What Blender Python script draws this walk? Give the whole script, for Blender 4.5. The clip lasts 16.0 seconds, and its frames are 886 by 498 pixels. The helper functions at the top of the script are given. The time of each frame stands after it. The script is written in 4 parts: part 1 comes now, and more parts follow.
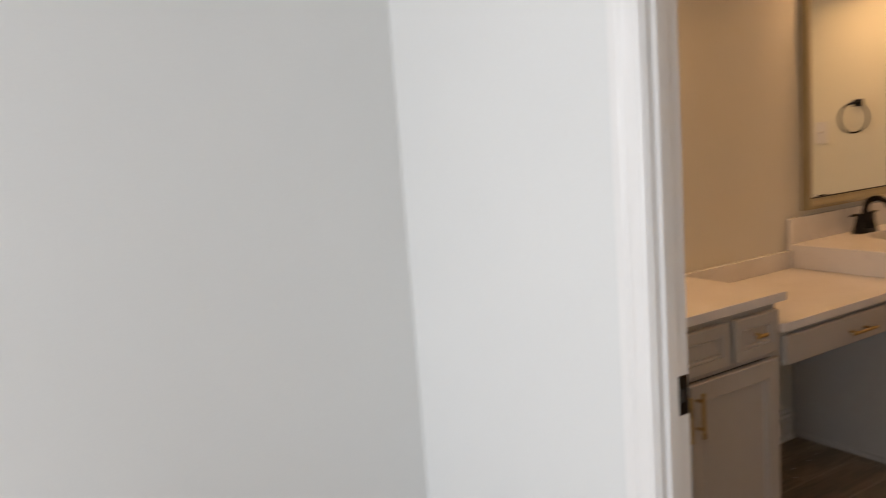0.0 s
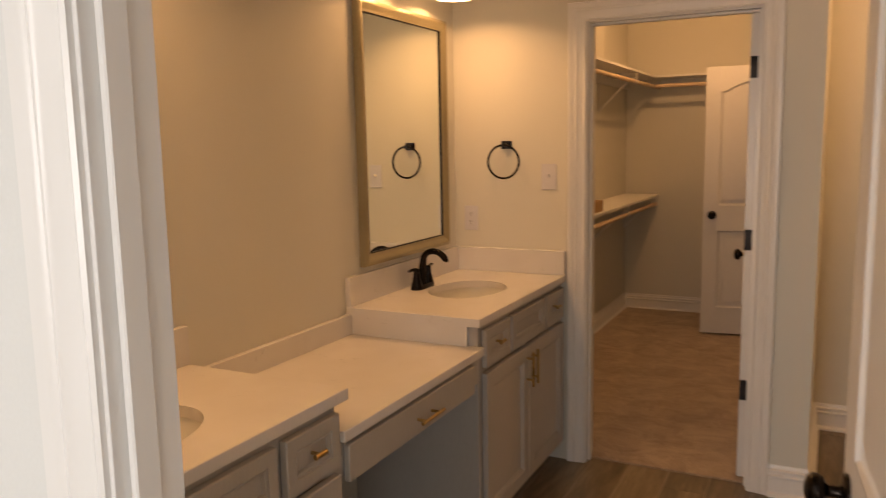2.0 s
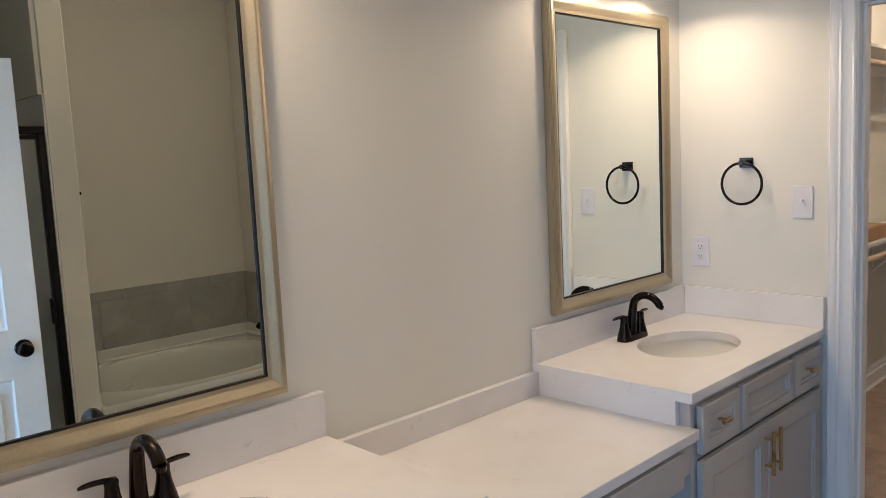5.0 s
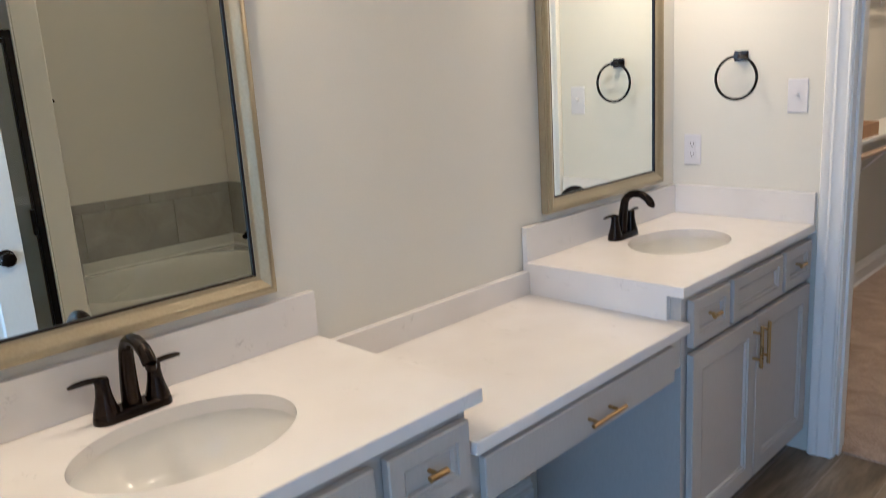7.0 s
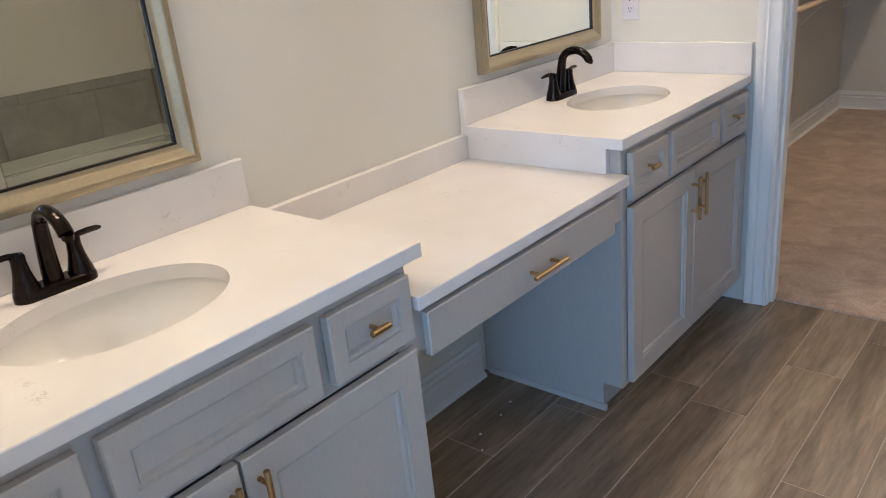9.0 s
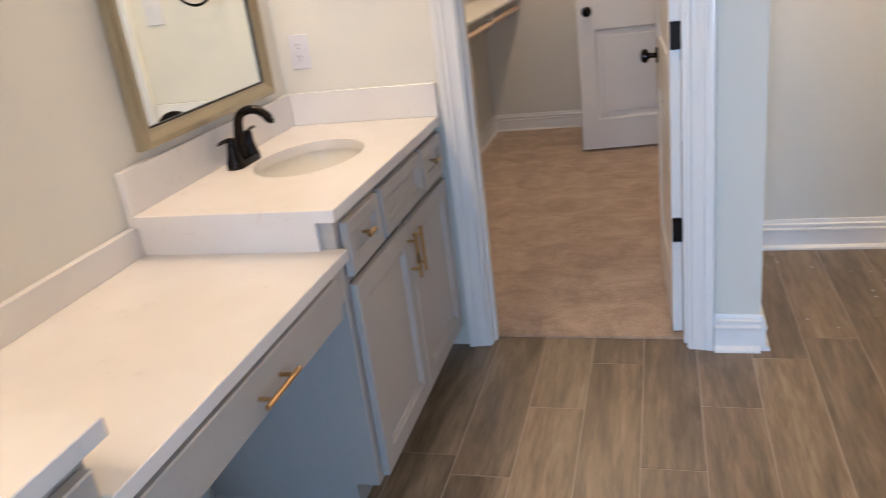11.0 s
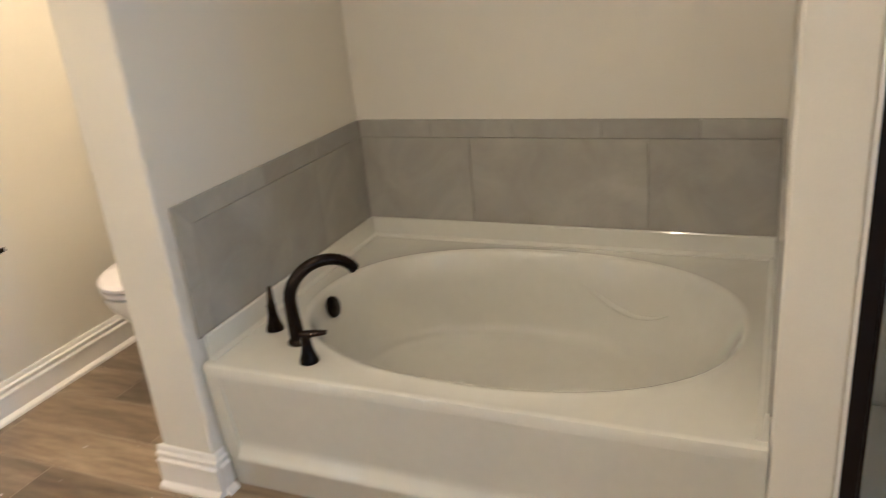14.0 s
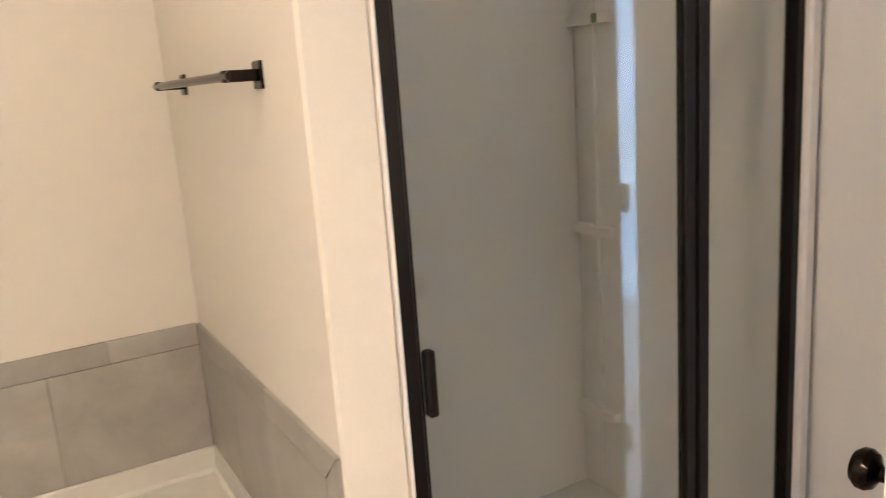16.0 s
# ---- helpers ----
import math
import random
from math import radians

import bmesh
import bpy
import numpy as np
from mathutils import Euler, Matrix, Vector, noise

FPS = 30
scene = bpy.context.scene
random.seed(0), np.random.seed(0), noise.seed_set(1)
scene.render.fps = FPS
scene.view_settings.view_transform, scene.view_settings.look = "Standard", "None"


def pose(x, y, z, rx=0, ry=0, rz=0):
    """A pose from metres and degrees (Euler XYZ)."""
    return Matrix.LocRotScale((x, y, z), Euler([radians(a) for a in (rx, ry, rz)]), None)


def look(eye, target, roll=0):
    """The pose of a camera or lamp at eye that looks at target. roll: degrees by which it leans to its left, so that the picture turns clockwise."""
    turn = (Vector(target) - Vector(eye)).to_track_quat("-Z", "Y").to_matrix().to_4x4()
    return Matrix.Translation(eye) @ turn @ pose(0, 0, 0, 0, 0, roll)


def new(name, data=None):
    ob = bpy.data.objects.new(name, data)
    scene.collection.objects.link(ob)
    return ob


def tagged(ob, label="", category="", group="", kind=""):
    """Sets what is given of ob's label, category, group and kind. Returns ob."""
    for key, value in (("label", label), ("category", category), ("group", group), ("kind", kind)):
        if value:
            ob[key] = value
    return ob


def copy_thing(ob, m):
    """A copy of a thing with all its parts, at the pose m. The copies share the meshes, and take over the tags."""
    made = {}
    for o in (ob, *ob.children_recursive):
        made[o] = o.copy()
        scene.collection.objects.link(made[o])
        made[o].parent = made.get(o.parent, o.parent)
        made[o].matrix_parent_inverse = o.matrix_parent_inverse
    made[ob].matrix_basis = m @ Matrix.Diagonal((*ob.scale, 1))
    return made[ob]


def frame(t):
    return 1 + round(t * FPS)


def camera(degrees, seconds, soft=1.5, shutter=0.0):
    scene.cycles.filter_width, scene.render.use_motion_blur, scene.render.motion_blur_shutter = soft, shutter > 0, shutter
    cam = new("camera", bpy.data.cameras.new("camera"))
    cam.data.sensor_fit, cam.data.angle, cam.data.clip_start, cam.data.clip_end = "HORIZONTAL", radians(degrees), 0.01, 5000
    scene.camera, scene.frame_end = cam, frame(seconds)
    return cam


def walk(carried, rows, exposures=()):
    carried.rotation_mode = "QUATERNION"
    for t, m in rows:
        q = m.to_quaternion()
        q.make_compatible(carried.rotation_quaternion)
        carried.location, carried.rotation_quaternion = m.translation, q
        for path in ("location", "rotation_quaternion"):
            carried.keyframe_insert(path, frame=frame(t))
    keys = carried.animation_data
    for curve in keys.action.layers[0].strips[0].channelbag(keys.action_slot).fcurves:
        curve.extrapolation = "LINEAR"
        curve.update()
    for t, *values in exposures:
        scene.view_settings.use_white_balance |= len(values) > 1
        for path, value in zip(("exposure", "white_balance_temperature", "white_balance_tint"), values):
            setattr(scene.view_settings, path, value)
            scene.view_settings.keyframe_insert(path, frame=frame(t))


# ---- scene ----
cam = camera(59.7, 16.0, soft=0.5, shutter=0.4)
PATH = [
    (0, (2.123, 3.699, 1.491), (0.433, 4.731, 1.208), -4.3),
    (0.5, (1.843, 3.808, 1.504), (0.531, 5.298, 1.261), -3.9),
    (1, (1.673, 3.917, 1.523), (0.754, 5.674, 1.259), -3.6),
    (1.5, (1.624, 4.122, 1.52), (0.878, 5.955, 1.236), -2.2),
    (2, (1.668, 4.36, 1.529), (0.773, 6.128, 1.257), -1.1),
    (2.5, (1.662, 4.568, 1.533), (0.477, 6.163, 1.304), -2.0),
    (3, (1.639, 4.693, 1.548), (0.291, 6.154, 1.327), -2.6),
    (3.5, (1.615, 4.818, 1.555), (0.21, 6.22, 1.307), -2.9),
    (4, (1.601, 4.885, 1.569), (0.176, 6.271, 1.346), -2.9),
    (6.5, (1.568, 4.896, 1.581), (0.146, 6.275, 1.307), -2.7),
    (7, (1.554, 4.908, 1.53), (0.171, 6.28, 1.08), -3.6),
    (7.5, (1.551, 4.919, 1.506), (0.205, 6.28, 0.927), -4.2),
    (8, (1.557, 4.928, 1.47), (0.247, 6.275, 0.784), -5.1),
    (10.5, (1.412, 5.067, 1.434), (0.543, 6.717, 0.71), -7.1),
    (11, (1.306, 5.238, 1.438), (0.757, 7.021, 0.718), -7.4),
    (11.5, (1.183, 5.416, 1.433), (1.036, 7.252, 0.653), -8.3),
    (12, (1.021, 5.594, 1.439), (1.401, 7.385, 0.634), -8.3),
    (12.5, (0.948, 5.763, 1.436), (1.8, 7.404, 0.674), -7.2),
    (13, (0.928, 5.918, 1.442), (2.158, 7.31, 0.7), -6.3),
    (13.5, (0.93, 6.128, 1.416), (2.435, 7.228, 0.692), -6.1),
    (14, (0.979, 6.289, 1.407), (2.672, 7.071, 0.685), -5.6),
    (14.5, (1.086, 6.402, 1.431), (2.948, 6.712, 0.77), -3.4),
    (15, (1.155, 6.51, 1.461), (3.064, 6.236, 0.931), -3.1),
    (15.5, (1.173, 6.696, 1.475), (2.968, 5.93, 1.039), -3.7),
    (15.7, (1.206, 6.695, 1.473), (2.966, 5.862, 1.04), -3.85),
    (16, (1.263, 6.691, 1.47), (2.96, 5.724, 1.042), -4.1),
]
EXPOSURES = [
    (0.0, -0.25, 7600, 18), (0.6, -0.4, 7700, 19), (1.5, -0.3, 8200, 20), (2.5, -0.12, 9200, 21), (3.0, -0.15, 9200, 20), (3.5, 0.24, 7400, 15), (4.0, 0.36, 5150, 6), (4.2, 0.42, 4850, 5), (6.5, 0.6, 4350, 2), (7.4, 0.87, 4350, 2), (8.0, 0.93, 4300, 2),
    (10.5, 0.93, 4700, 5), (11.5, 1.10, 4750, 6), (12.0, 1.2, 4500, 5), (12.7, 1.45, 4650, 2), (14.0, 1.66, 4550, 2), (14.5, 2.12, 4350, 5), (15.0, 2.4, 4300, 7), (15.5, 2.42, 4400, 7), (16.0, 2.4, 4750, 9),
]
walk(cam, [(t, look(e, a, r)) for t, e, a, r in PATH], EXPOSURES)

# ---- world and lights ----
world = bpy.data.worlds.new("sky")
scene.world = world
world.use_nodes = True
wn = world.node_tree.nodes
sky = wn.new("ShaderNodeTexSky")
sky.sky_type, sky.sun_disc, sky.sun_elevation, sky.sun_rotation = "NISHITA", False, radians(40), radians(200)
wn["Background"].inputs["Strength"].default_value = 0.12
world.node_tree.links.new(sky.outputs[0], wn["Background"].inputs["Color"])

WARM = (1.0, 0.60, 0.30)
DAY = (0.70, 0.835, 1.0)


def area(name, m, w, h, power, color):
    d = bpy.data.lights.new(name, "AREA")
    d.shape, d.size, d.size_y, d.energy, d.color = "RECTANGLE", w, h, power, color
    ob = new(name, d)
    ob.matrix_world = m
    return ob


def bulb(name, x, y, z, power, color, radius=0.03):
    d = bpy.data.lights.new(name, "POINT")
    d.energy, d.color, d.shadow_soft_size = power, color, radius
    ob = new(name, d)
    ob.matrix_world = pose(x, y, z)
    return ob


# daylight in the bedroom window's opening
area("window_daylight", look((0.95, 0.72, 1.32), (0.95, 4.0, 1.3)), 1.4, 1.2, 88, DAY)
area("window_daylight", look((3.3, 0.72, 1.32), (3.3, 4.0, 1.3)), 1.6, 1.2, 50, DAY)
LAMP_Y = (7.115, 7.475)
for dy in (0.0, -1.83):
    for yy in LAMP_Y:
        d = area("vanity_lamp", pose(0.17, yy + dy, 2.172), 0.06, 0.06, 2.9, WARM)
        d.data.shape = "DISK"
# assumed fill light, out of view, added to brighten the tub side
bulb("bathroom_fill", 1.95, 6.85, 2.55, 4.5, WARM, 0.08)
bulb("toilet_room_bulb", 2.58, 8.40, 2.55, 21, WARM, 0.03)
bulb("closet_bulb", 0.85, 9.85, 2.60, 23, WARM, 0.025)


# ---- materials ----
def material(name, color, rough=0.5, metal=0.0, spec=0.5, coat=0.0):
    m = bpy.data.materials.new(name)
    m.use_nodes = True
    b = m.node_tree.nodes["Principled BSDF"]
    b.inputs["Base Color"].default_value = (*color, 1)
    b.inputs["Roughness"].default_value = rough
    b.inputs["Metallic"].default_value = metal
    b.inputs["Specular IOR Level"].default_value = spec
    b.inputs["Coat Weight"].default_value = coat
    return m


def node(m, kind, **kw):
    n = m.node_tree.nodes.new(kind)
    for k, v in kw.items():
        n.inputs[k].default_value = v
    return n


def link(m, a, ai, b, bi):
    m.node_tree.links.new(a.outputs[ai], b.inputs[bi])


def ramp(m, stops):
    r = m.node_tree.nodes.new("ShaderNodeValToRGB")
    e = r.color_ramp.elements
    while len(e) < len(stops):
        e.new(0.5)
    for el, (p, c) in zip(e, stops):
        el.position, el.color = p, (*c, 1)
    return r


def coords(m, scale=(1, 1, 1)):
    tc = m.node_tree.nodes.new("ShaderNodeTexCoord")
    mp = node(m, "ShaderNodeMapping", Scale=scale)
    link(m, tc, "Object", mp, "Vector")
    return mp


def speckle(m, big, small, colors, bump=0.0, dist=0.001, stretch=(1, 1, 1), rough=None):
    """Colour varied at two scales, with fine relief."""
    b = m.node_tree.nodes["Principled BSDF"]
    mp = coords(m, stretch)
    n1, n2 = node(m, "ShaderNodeTexNoise", Scale=big, Detail=3.0), node(m, "ShaderNodeTexNoise", Scale=small, Detail=4.0)
    link(m, mp, 0, n1, "Vector"), link(m, mp, 0, n2, "Vector")
    mix = node(m, "ShaderNodeMath")
    mix.operation = "MULTIPLY_ADD"
    mix.inputs[1].default_value, mix.inputs[2].default_value = 0.5, 0.0
    add = node(m, "ShaderNodeMath")
    link(m, n1, 0, mix, 0)
    half = node(m, "ShaderNodeMath")
    half.operation = "MULTIPLY"
    half.inputs[1].default_value = 0.5
    link(m, n2, 0, half, 0), link(m, mix, 0, add, 0), link(m, half, 0, add, 1)
    r = ramp(m, [(0.32, colors[0]), (0.68, colors[1])])
    link(m, add, 0, r, 0), link(m, r, 0, b, "Base Color")
    if rough:
        rr = node(m, "ShaderNodeMapRange")
        rr.inputs["To Min"].default_value, rr.inputs["To Max"].default_value = rough
        link(m, n1, 0, rr, 0), link(m, rr, 0, b, "Roughness")
    if bump:
        bp = node(m, "ShaderNodeBump", Strength=bump, Distance=dist)
        link(m, n2, 0, bp, "Height"), link(m, bp, 0, b, "Normal")
    return m


def wall_paint(name, color):
    m = material(name, color, 0.55, spec=0.3)
    lo = tuple(c * 0.96 for c in color)
    return speckle(m, 1.3, 190.0, (lo, color), 0.12, 0.0008, rough=(0.5, 0.62))


PAINT = wall_paint("greige_wall_paint", (0.71, 0.692, 0.622))
PALE = wall_paint("off_white_wall_paint", (0.745, 0.755, 0.74))
CEIL = wall_paint("white_ceiling_paint", (0.80, 0.79, 0.77))
TRIM = speckle(material("white_trim_enamel", (0.80, 0.79, 0.77), 0.3), 3.0, 60.0, ((0.78, 0.775, 0.755), (0.81, 0.80, 0.785)), 0.015, 0.0004, (1, 1, 0.15), (0.24, 0.36))
DOORPAINT = speckle(material("white_door_enamel", (0.76, 0.74, 0.72), 0.34), 4.0, 120.0, ((0.75, 0.735, 0.71), (0.79, 0.78, 0.76)), 0.06, 0.0006, (1, 1, 0.25), (0.28, 0.42))
CABINET = speckle(material("light_grey_cabinet_paint", (0.42, 0.415, 0.41), 0.38), 3.0, 140.0, ((0.425, 0.402, 0.372), (0.465, 0.442, 0.412)), 0.06, 0.0005, (1, 1, 0.3), (0.32, 0.46))
BRONZE = speckle(material("oil_rubbed_bronze", (0.02, 0.016, 0.014), 0.32, 0.85), 9.0, 80.0, ((0.009, 0.0075, 0.007), (0.026, 0.018, 0.014)), 0.01, 0.0003, rough=(0.11, 0.24))
BLACK = material("black_bronze_frame", (0.012, 0.009, 0.008), 0.35, 0.6)
BRASS = speckle(material("brushed_brass", (0.62, 0.44, 0.20), 0.3, 1.0), 20.0, 300.0, ((0.40, 0.275, 0.115), (0.52, 0.37, 0.17)), 0.03, 0.0002, rough=(0.22, 0.36))
CHAMPAGNE = speckle(material("champagne_silver_leaf", (0.50, 0.43, 0.29), 0.35, 0.65), 5.0, 160.0, ((0.35, 0.30, 0.195), (0.43, 0.375, 0.25)), 0.02, 0.0003, rough=(0.28, 0.40))
MIRROR = material("silvered_glass", (0.92, 0.95, 0.89), 0.008, 1.0)
PORCELAIN = material("white_porcelain", (0.80, 0.79, 0.75), 0.12, coat=0.4)
ACRYLIC = speckle(material("white_acrylic", (0.74, 0.73, 0.69), 0.16, coat=0.8), 2.0, 30.0, ((0.63, 0.635, 0.58), (0.66, 0.665, 0.61)), rough=(0.03, 0.06))
FIBREGLASS = speckle(material("white_fibreglass", (0.76, 0.755, 0.73), 0.3), 2.0, 60.0, ((0.74, 0.735, 0.71), (0.78, 0.775, 0.75)), 0.03, 0.0006, rough=(0.24, 0.38))
PLASTIC = material("white_plastic", (0.70, 0.69, 0.72), 0.25)
DARKSLOT = material("dark_slot", (0.02, 0.02, 0.02), 0.6)
WIRE = material("white_coated_wood", (0.78, 0.77, 0.74), 0.4)
CARDBOARD = speckle(material("brown_cardboard", (0.36, 0.22, 0.11), 0.8), 8.0, 90.0, ((0.32, 0.19, 0.095), (0.40, 0.25, 0.13)), 0.05, 0.0006)
TAPE = material("brown_packing_tape", (0.30, 0.19, 0.09), 0.2)
ROD = speckle(material("pale_wood_dowel", (0.60, 0.46, 0.33), 0.5), 6.0, 90.0, ((0.52, 0.39, 0.27), (0.62, 0.48, 0.35)), 0.04, 0.0004, (1, 0.08, 1), (0.42, 0.58))
GROUT = speckle(material("beige_grout", (0.42, 0.36, 0.29), 0.9), 6.0, 200.0, ((0.33, 0.285, 0.23), (0.41, 0.36, 0.30)), 0.2, 0.0008)
GROUTG = speckle(material("grey_grout", (0.30, 0.285, 0.265), 0.9), 6.0, 200.0, ((0.22, 0.21, 0.195), (0.27, 0.26, 0.24)), 0.2, 0.0008)


def quartz():
    m = material("white_quartz", (0.74, 0.72, 0.70), 0.27, coat=0.06)
    b = m.node_tree.nodes["Principled BSDF"]
    mp = coords(m)
    n1 = node(m, "ShaderNodeTexNoise", Scale=7.0, Detail=8.0, Roughness=0.72, Distortion=2.2)
    n2 = node(m, "ShaderNodeTexNoise", Scale=9.0, Detail=4.0, Roughness=0.7)
    n3 = node(m, "ShaderNodeTexNoise", Scale=5.0, Detail=2.0)
    for n in (n1, n2, n3):
        link(m, mp, 0, n, "Vector")
    vein = ramp(m, [(0.485, (0, 0, 0)), (0.50, (1, 1, 1)), (0.515, (0, 0, 0))])
    link(m, n1, 0, vein, 0)
    gate = ramp(m, [(0.60, (0, 0, 0)), (0.66, (1, 1, 1))])
    link(m, n2, 0, gate, 0)
    mul = node(m, "ShaderNodeMath")
    mul.operation = "MULTIPLY"
    link(m, vein, 0, mul, 0), link(m, gate, 0, mul, 1)
    base = ramp(m, [(0.35, (0.72, 0.695, 0.67)), (0.65, (0.76, 0.74, 0.72))])
    link(m, n3, 0, base, 0)
    mix = m.node_tree.nodes.new("ShaderNodeMixRGB")
    mix.inputs[2].default_value = (0.36, 0.34, 0.33, 1)
    soft = node(m, "ShaderNodeMath")
    soft.operation = "MULTIPLY"
    soft.inputs[1].default_value = 0.65
    link(m, mul, 0, soft, 0), link(m, soft, 0, mix, 0), link(m, base, 0, mix, 1), link(m, mix, 0, b, "Base Color")
    return m


QUARTZ = quartz()


def wood_tile():
    m = material("wood_look_porcelain", (0.2, 0.15, 0.11), 0.32)
    b = m.node_tree.nodes["Principled BSDF"]
    tc = m.node_tree.nodes.new("ShaderNodeTexCoord")
    info = m.node_tree.nodes.new("ShaderNodeObjectInfo")
    off = m.node_tree.nodes.new("ShaderNodeVectorMath")
    off.operation = "SCALE"
    off.inputs[0].default_value = (37.0, 53.0, 11.0)
    link(m, info, "Random", off, "Scale")
    add = m.node_tree.nodes.new("ShaderNodeVectorMath")
    link(m, tc, "Object", add, 0), link(m, off, 0, add, 1)
    mp = node(m, "ShaderNodeMapping", Scale=(9.0, 1.0, 1.0))
    link(m, add, 0, mp, "Vector")
    n1 = node(m, "ShaderNodeTexNoise", Scale=1.3, Detail=5.0, Roughness=0.6, Distortion=0.9)
    n2 = node(m, "ShaderNodeTexNoise", Scale=6.5, Detail=6.0, Roughness=0.65, Distortion=0.3)
    link(m, mp, 0, n1, "Vector"), link(m, mp, 0, n2, "Vector")
    r1 = ramp(m, [(0.28, (0.118, 0.088, 0.056)), (0.5, (0.215, 0.168, 0.112)), (0.74, (0.34, 0.28, 0.198))])
    link(m, n1, 0, r1, 0)
    r2 = ramp(m, [(0.3, (0.62, 0.60, 0.58)), (0.62, (1.1, 1.09, 1.08))])
    link(m, n2, 0, r2, 0)
    mul = m.node_tree.nodes.new("ShaderNodeMixRGB")
    mul.blend_type = "MULTIPLY"
    mul.inputs[0].default_value = 1.0
    link(m, r1, 0, mul, 1), link(m, r2, 0, mul, 2)
    tone = ramp(m, [(0.0, (0.80, 0.805, 0.81)), (1.0, (1.16, 1.14, 1.10))])
    link(m, info, "Random", tone, 0)
    mul2 = m.node_tree.nodes.new("ShaderNodeMixRGB")
    mul2.blend_type = "MULTIPLY"
    mul2.inputs[0].default_value = 1.0
    link(m, mul, 0, mul2, 1), link(m, tone, 0, mul2, 2), link(m, mul2, 0, b, "Base Color")
    bp = node(m, "ShaderNodeBump", Strength=0.12, Distance=0.001)
    link(m, n2, 0, bp, "Height"), link(m, bp, 0, b, "Normal")
    rr = node(m, "ShaderNodeMapRange")
    rr.inputs["To Min"].default_value, rr.inputs["To Max"].default_value = 0.28, 0.5
    link(m, n1, 0, rr, 0), link(m, rr, 0, b, "Roughness")
    return m


WOODTILE = wood_tile()


def stone_tile():
    m = material("grey_stone_look_tile", (0.33, 0.31, 0.285), 0.4)
    b = m.node_tree.nodes["Principled BSDF"]
    tc = m.node_tree.nodes.new("ShaderNodeTexCoord")
    info = m.node_tree.nodes.new("ShaderNodeObjectInfo")
    off = m.node_tree.nodes.new("ShaderNodeVectorMath")
    off.operation = "SCALE"
    off.inputs[0].default_value = (19.0, 31.0, 23.0)
    link(m, info, "Random", off, "Scale")
    add = m.node_tree.nodes.new("ShaderNodeVectorMath")
    link(m, tc, "Object", add, 0), link(m, off, 0, add, 1)
    n1 = node(m, "ShaderNodeTexNoise", Scale=4.5, Detail=5.0, Roughness=0.6, Distortion=0.7)
    n2 = node(m, "ShaderNodeTexNoise", Scale=55.0, Detail=4.0)
    link(m, add, 0, n1, "Vector"), link(m, add, 0, n2, "Vector")
    r = ramp(m, [(0.3, (0.300, 0.294, 0.262)), (0.52, (0.352, 0.346, 0.312)), (0.72, (0.41, 0.404, 0.368))])
    link(m, n1, 0, r, 0)
    tone = ramp(m, [(0.0, (0.93, 0.93, 0.93)), (1.0, (1.06, 1.06, 1.05))])
    link(m, info, "Random", tone, 0)
    mul = m.node_tree.nodes.new("ShaderNodeMixRGB")
    mul.blend_type = "MULTIPLY"
    mul.inputs[0].default_value = 1.0
    link(m, r, 0, mul, 1), link(m, tone, 0, mul, 2), link(m, mul, 0, b, "Base Color")
    bp = node(m, "ShaderNodeBump", Strength=0.08, Distance=0.0008)
    link(m, n2, 0, bp, "Height"), link(m, bp, 0, b, "Normal")
    return m


STONETILE = stone_tile()


def carpet():
    m = material("tan_carpet", (0.36, 0.25, 0.175), 0.95, spec=0.1)
    b = m.node_tree.nodes["Principled BSDF"]
    mp = coords(m)
    n1 = node(m, "ShaderNodeTexNoise", Scale=5.5, Detail=8.0, Roughness=0.68, Distortion=0.5)
    n2 = node(m, "ShaderNodeTexNoise", Scale=150.0, Detail=4.0)
    link(m, mp, 0, n1, "Vector"), link(m, mp, 0, n2, "Vector")
    r = ramp(m, [(0.37, (0.385, 0.29, 0.205)), (0.5, (0.48, 0.37, 0.275)), (0.63, (0.59, 0.475, 0.36))])
    link(m, n1, 0, r, 0)
    r2 = ramp(m, [(0.3, (0.7, 0.7, 0.7)), (0.7, (1.12, 1.12, 1.12))])
    link(m, n2, 0, r2, 0)
    mul = m.node_tree.nodes.new("ShaderNodeMixRGB")
    mul.blend_type = "MULTIPLY"
    mul.inputs[0].default_value = 1.0
    link(m, r, 0, mul, 1), link(m, r2, 0, mul, 2), link(m, mul, 0, b, "Base Color")
    bp = node(m, "ShaderNodeBump", Strength=0.7, Distance=0.006)
    link(m, n2, 0, bp, "Height"), link(m, bp, 0, b, "Normal")
    b.inputs["Sheen Weight"].default_value = 0.3
    return m


CARPET = carpet()


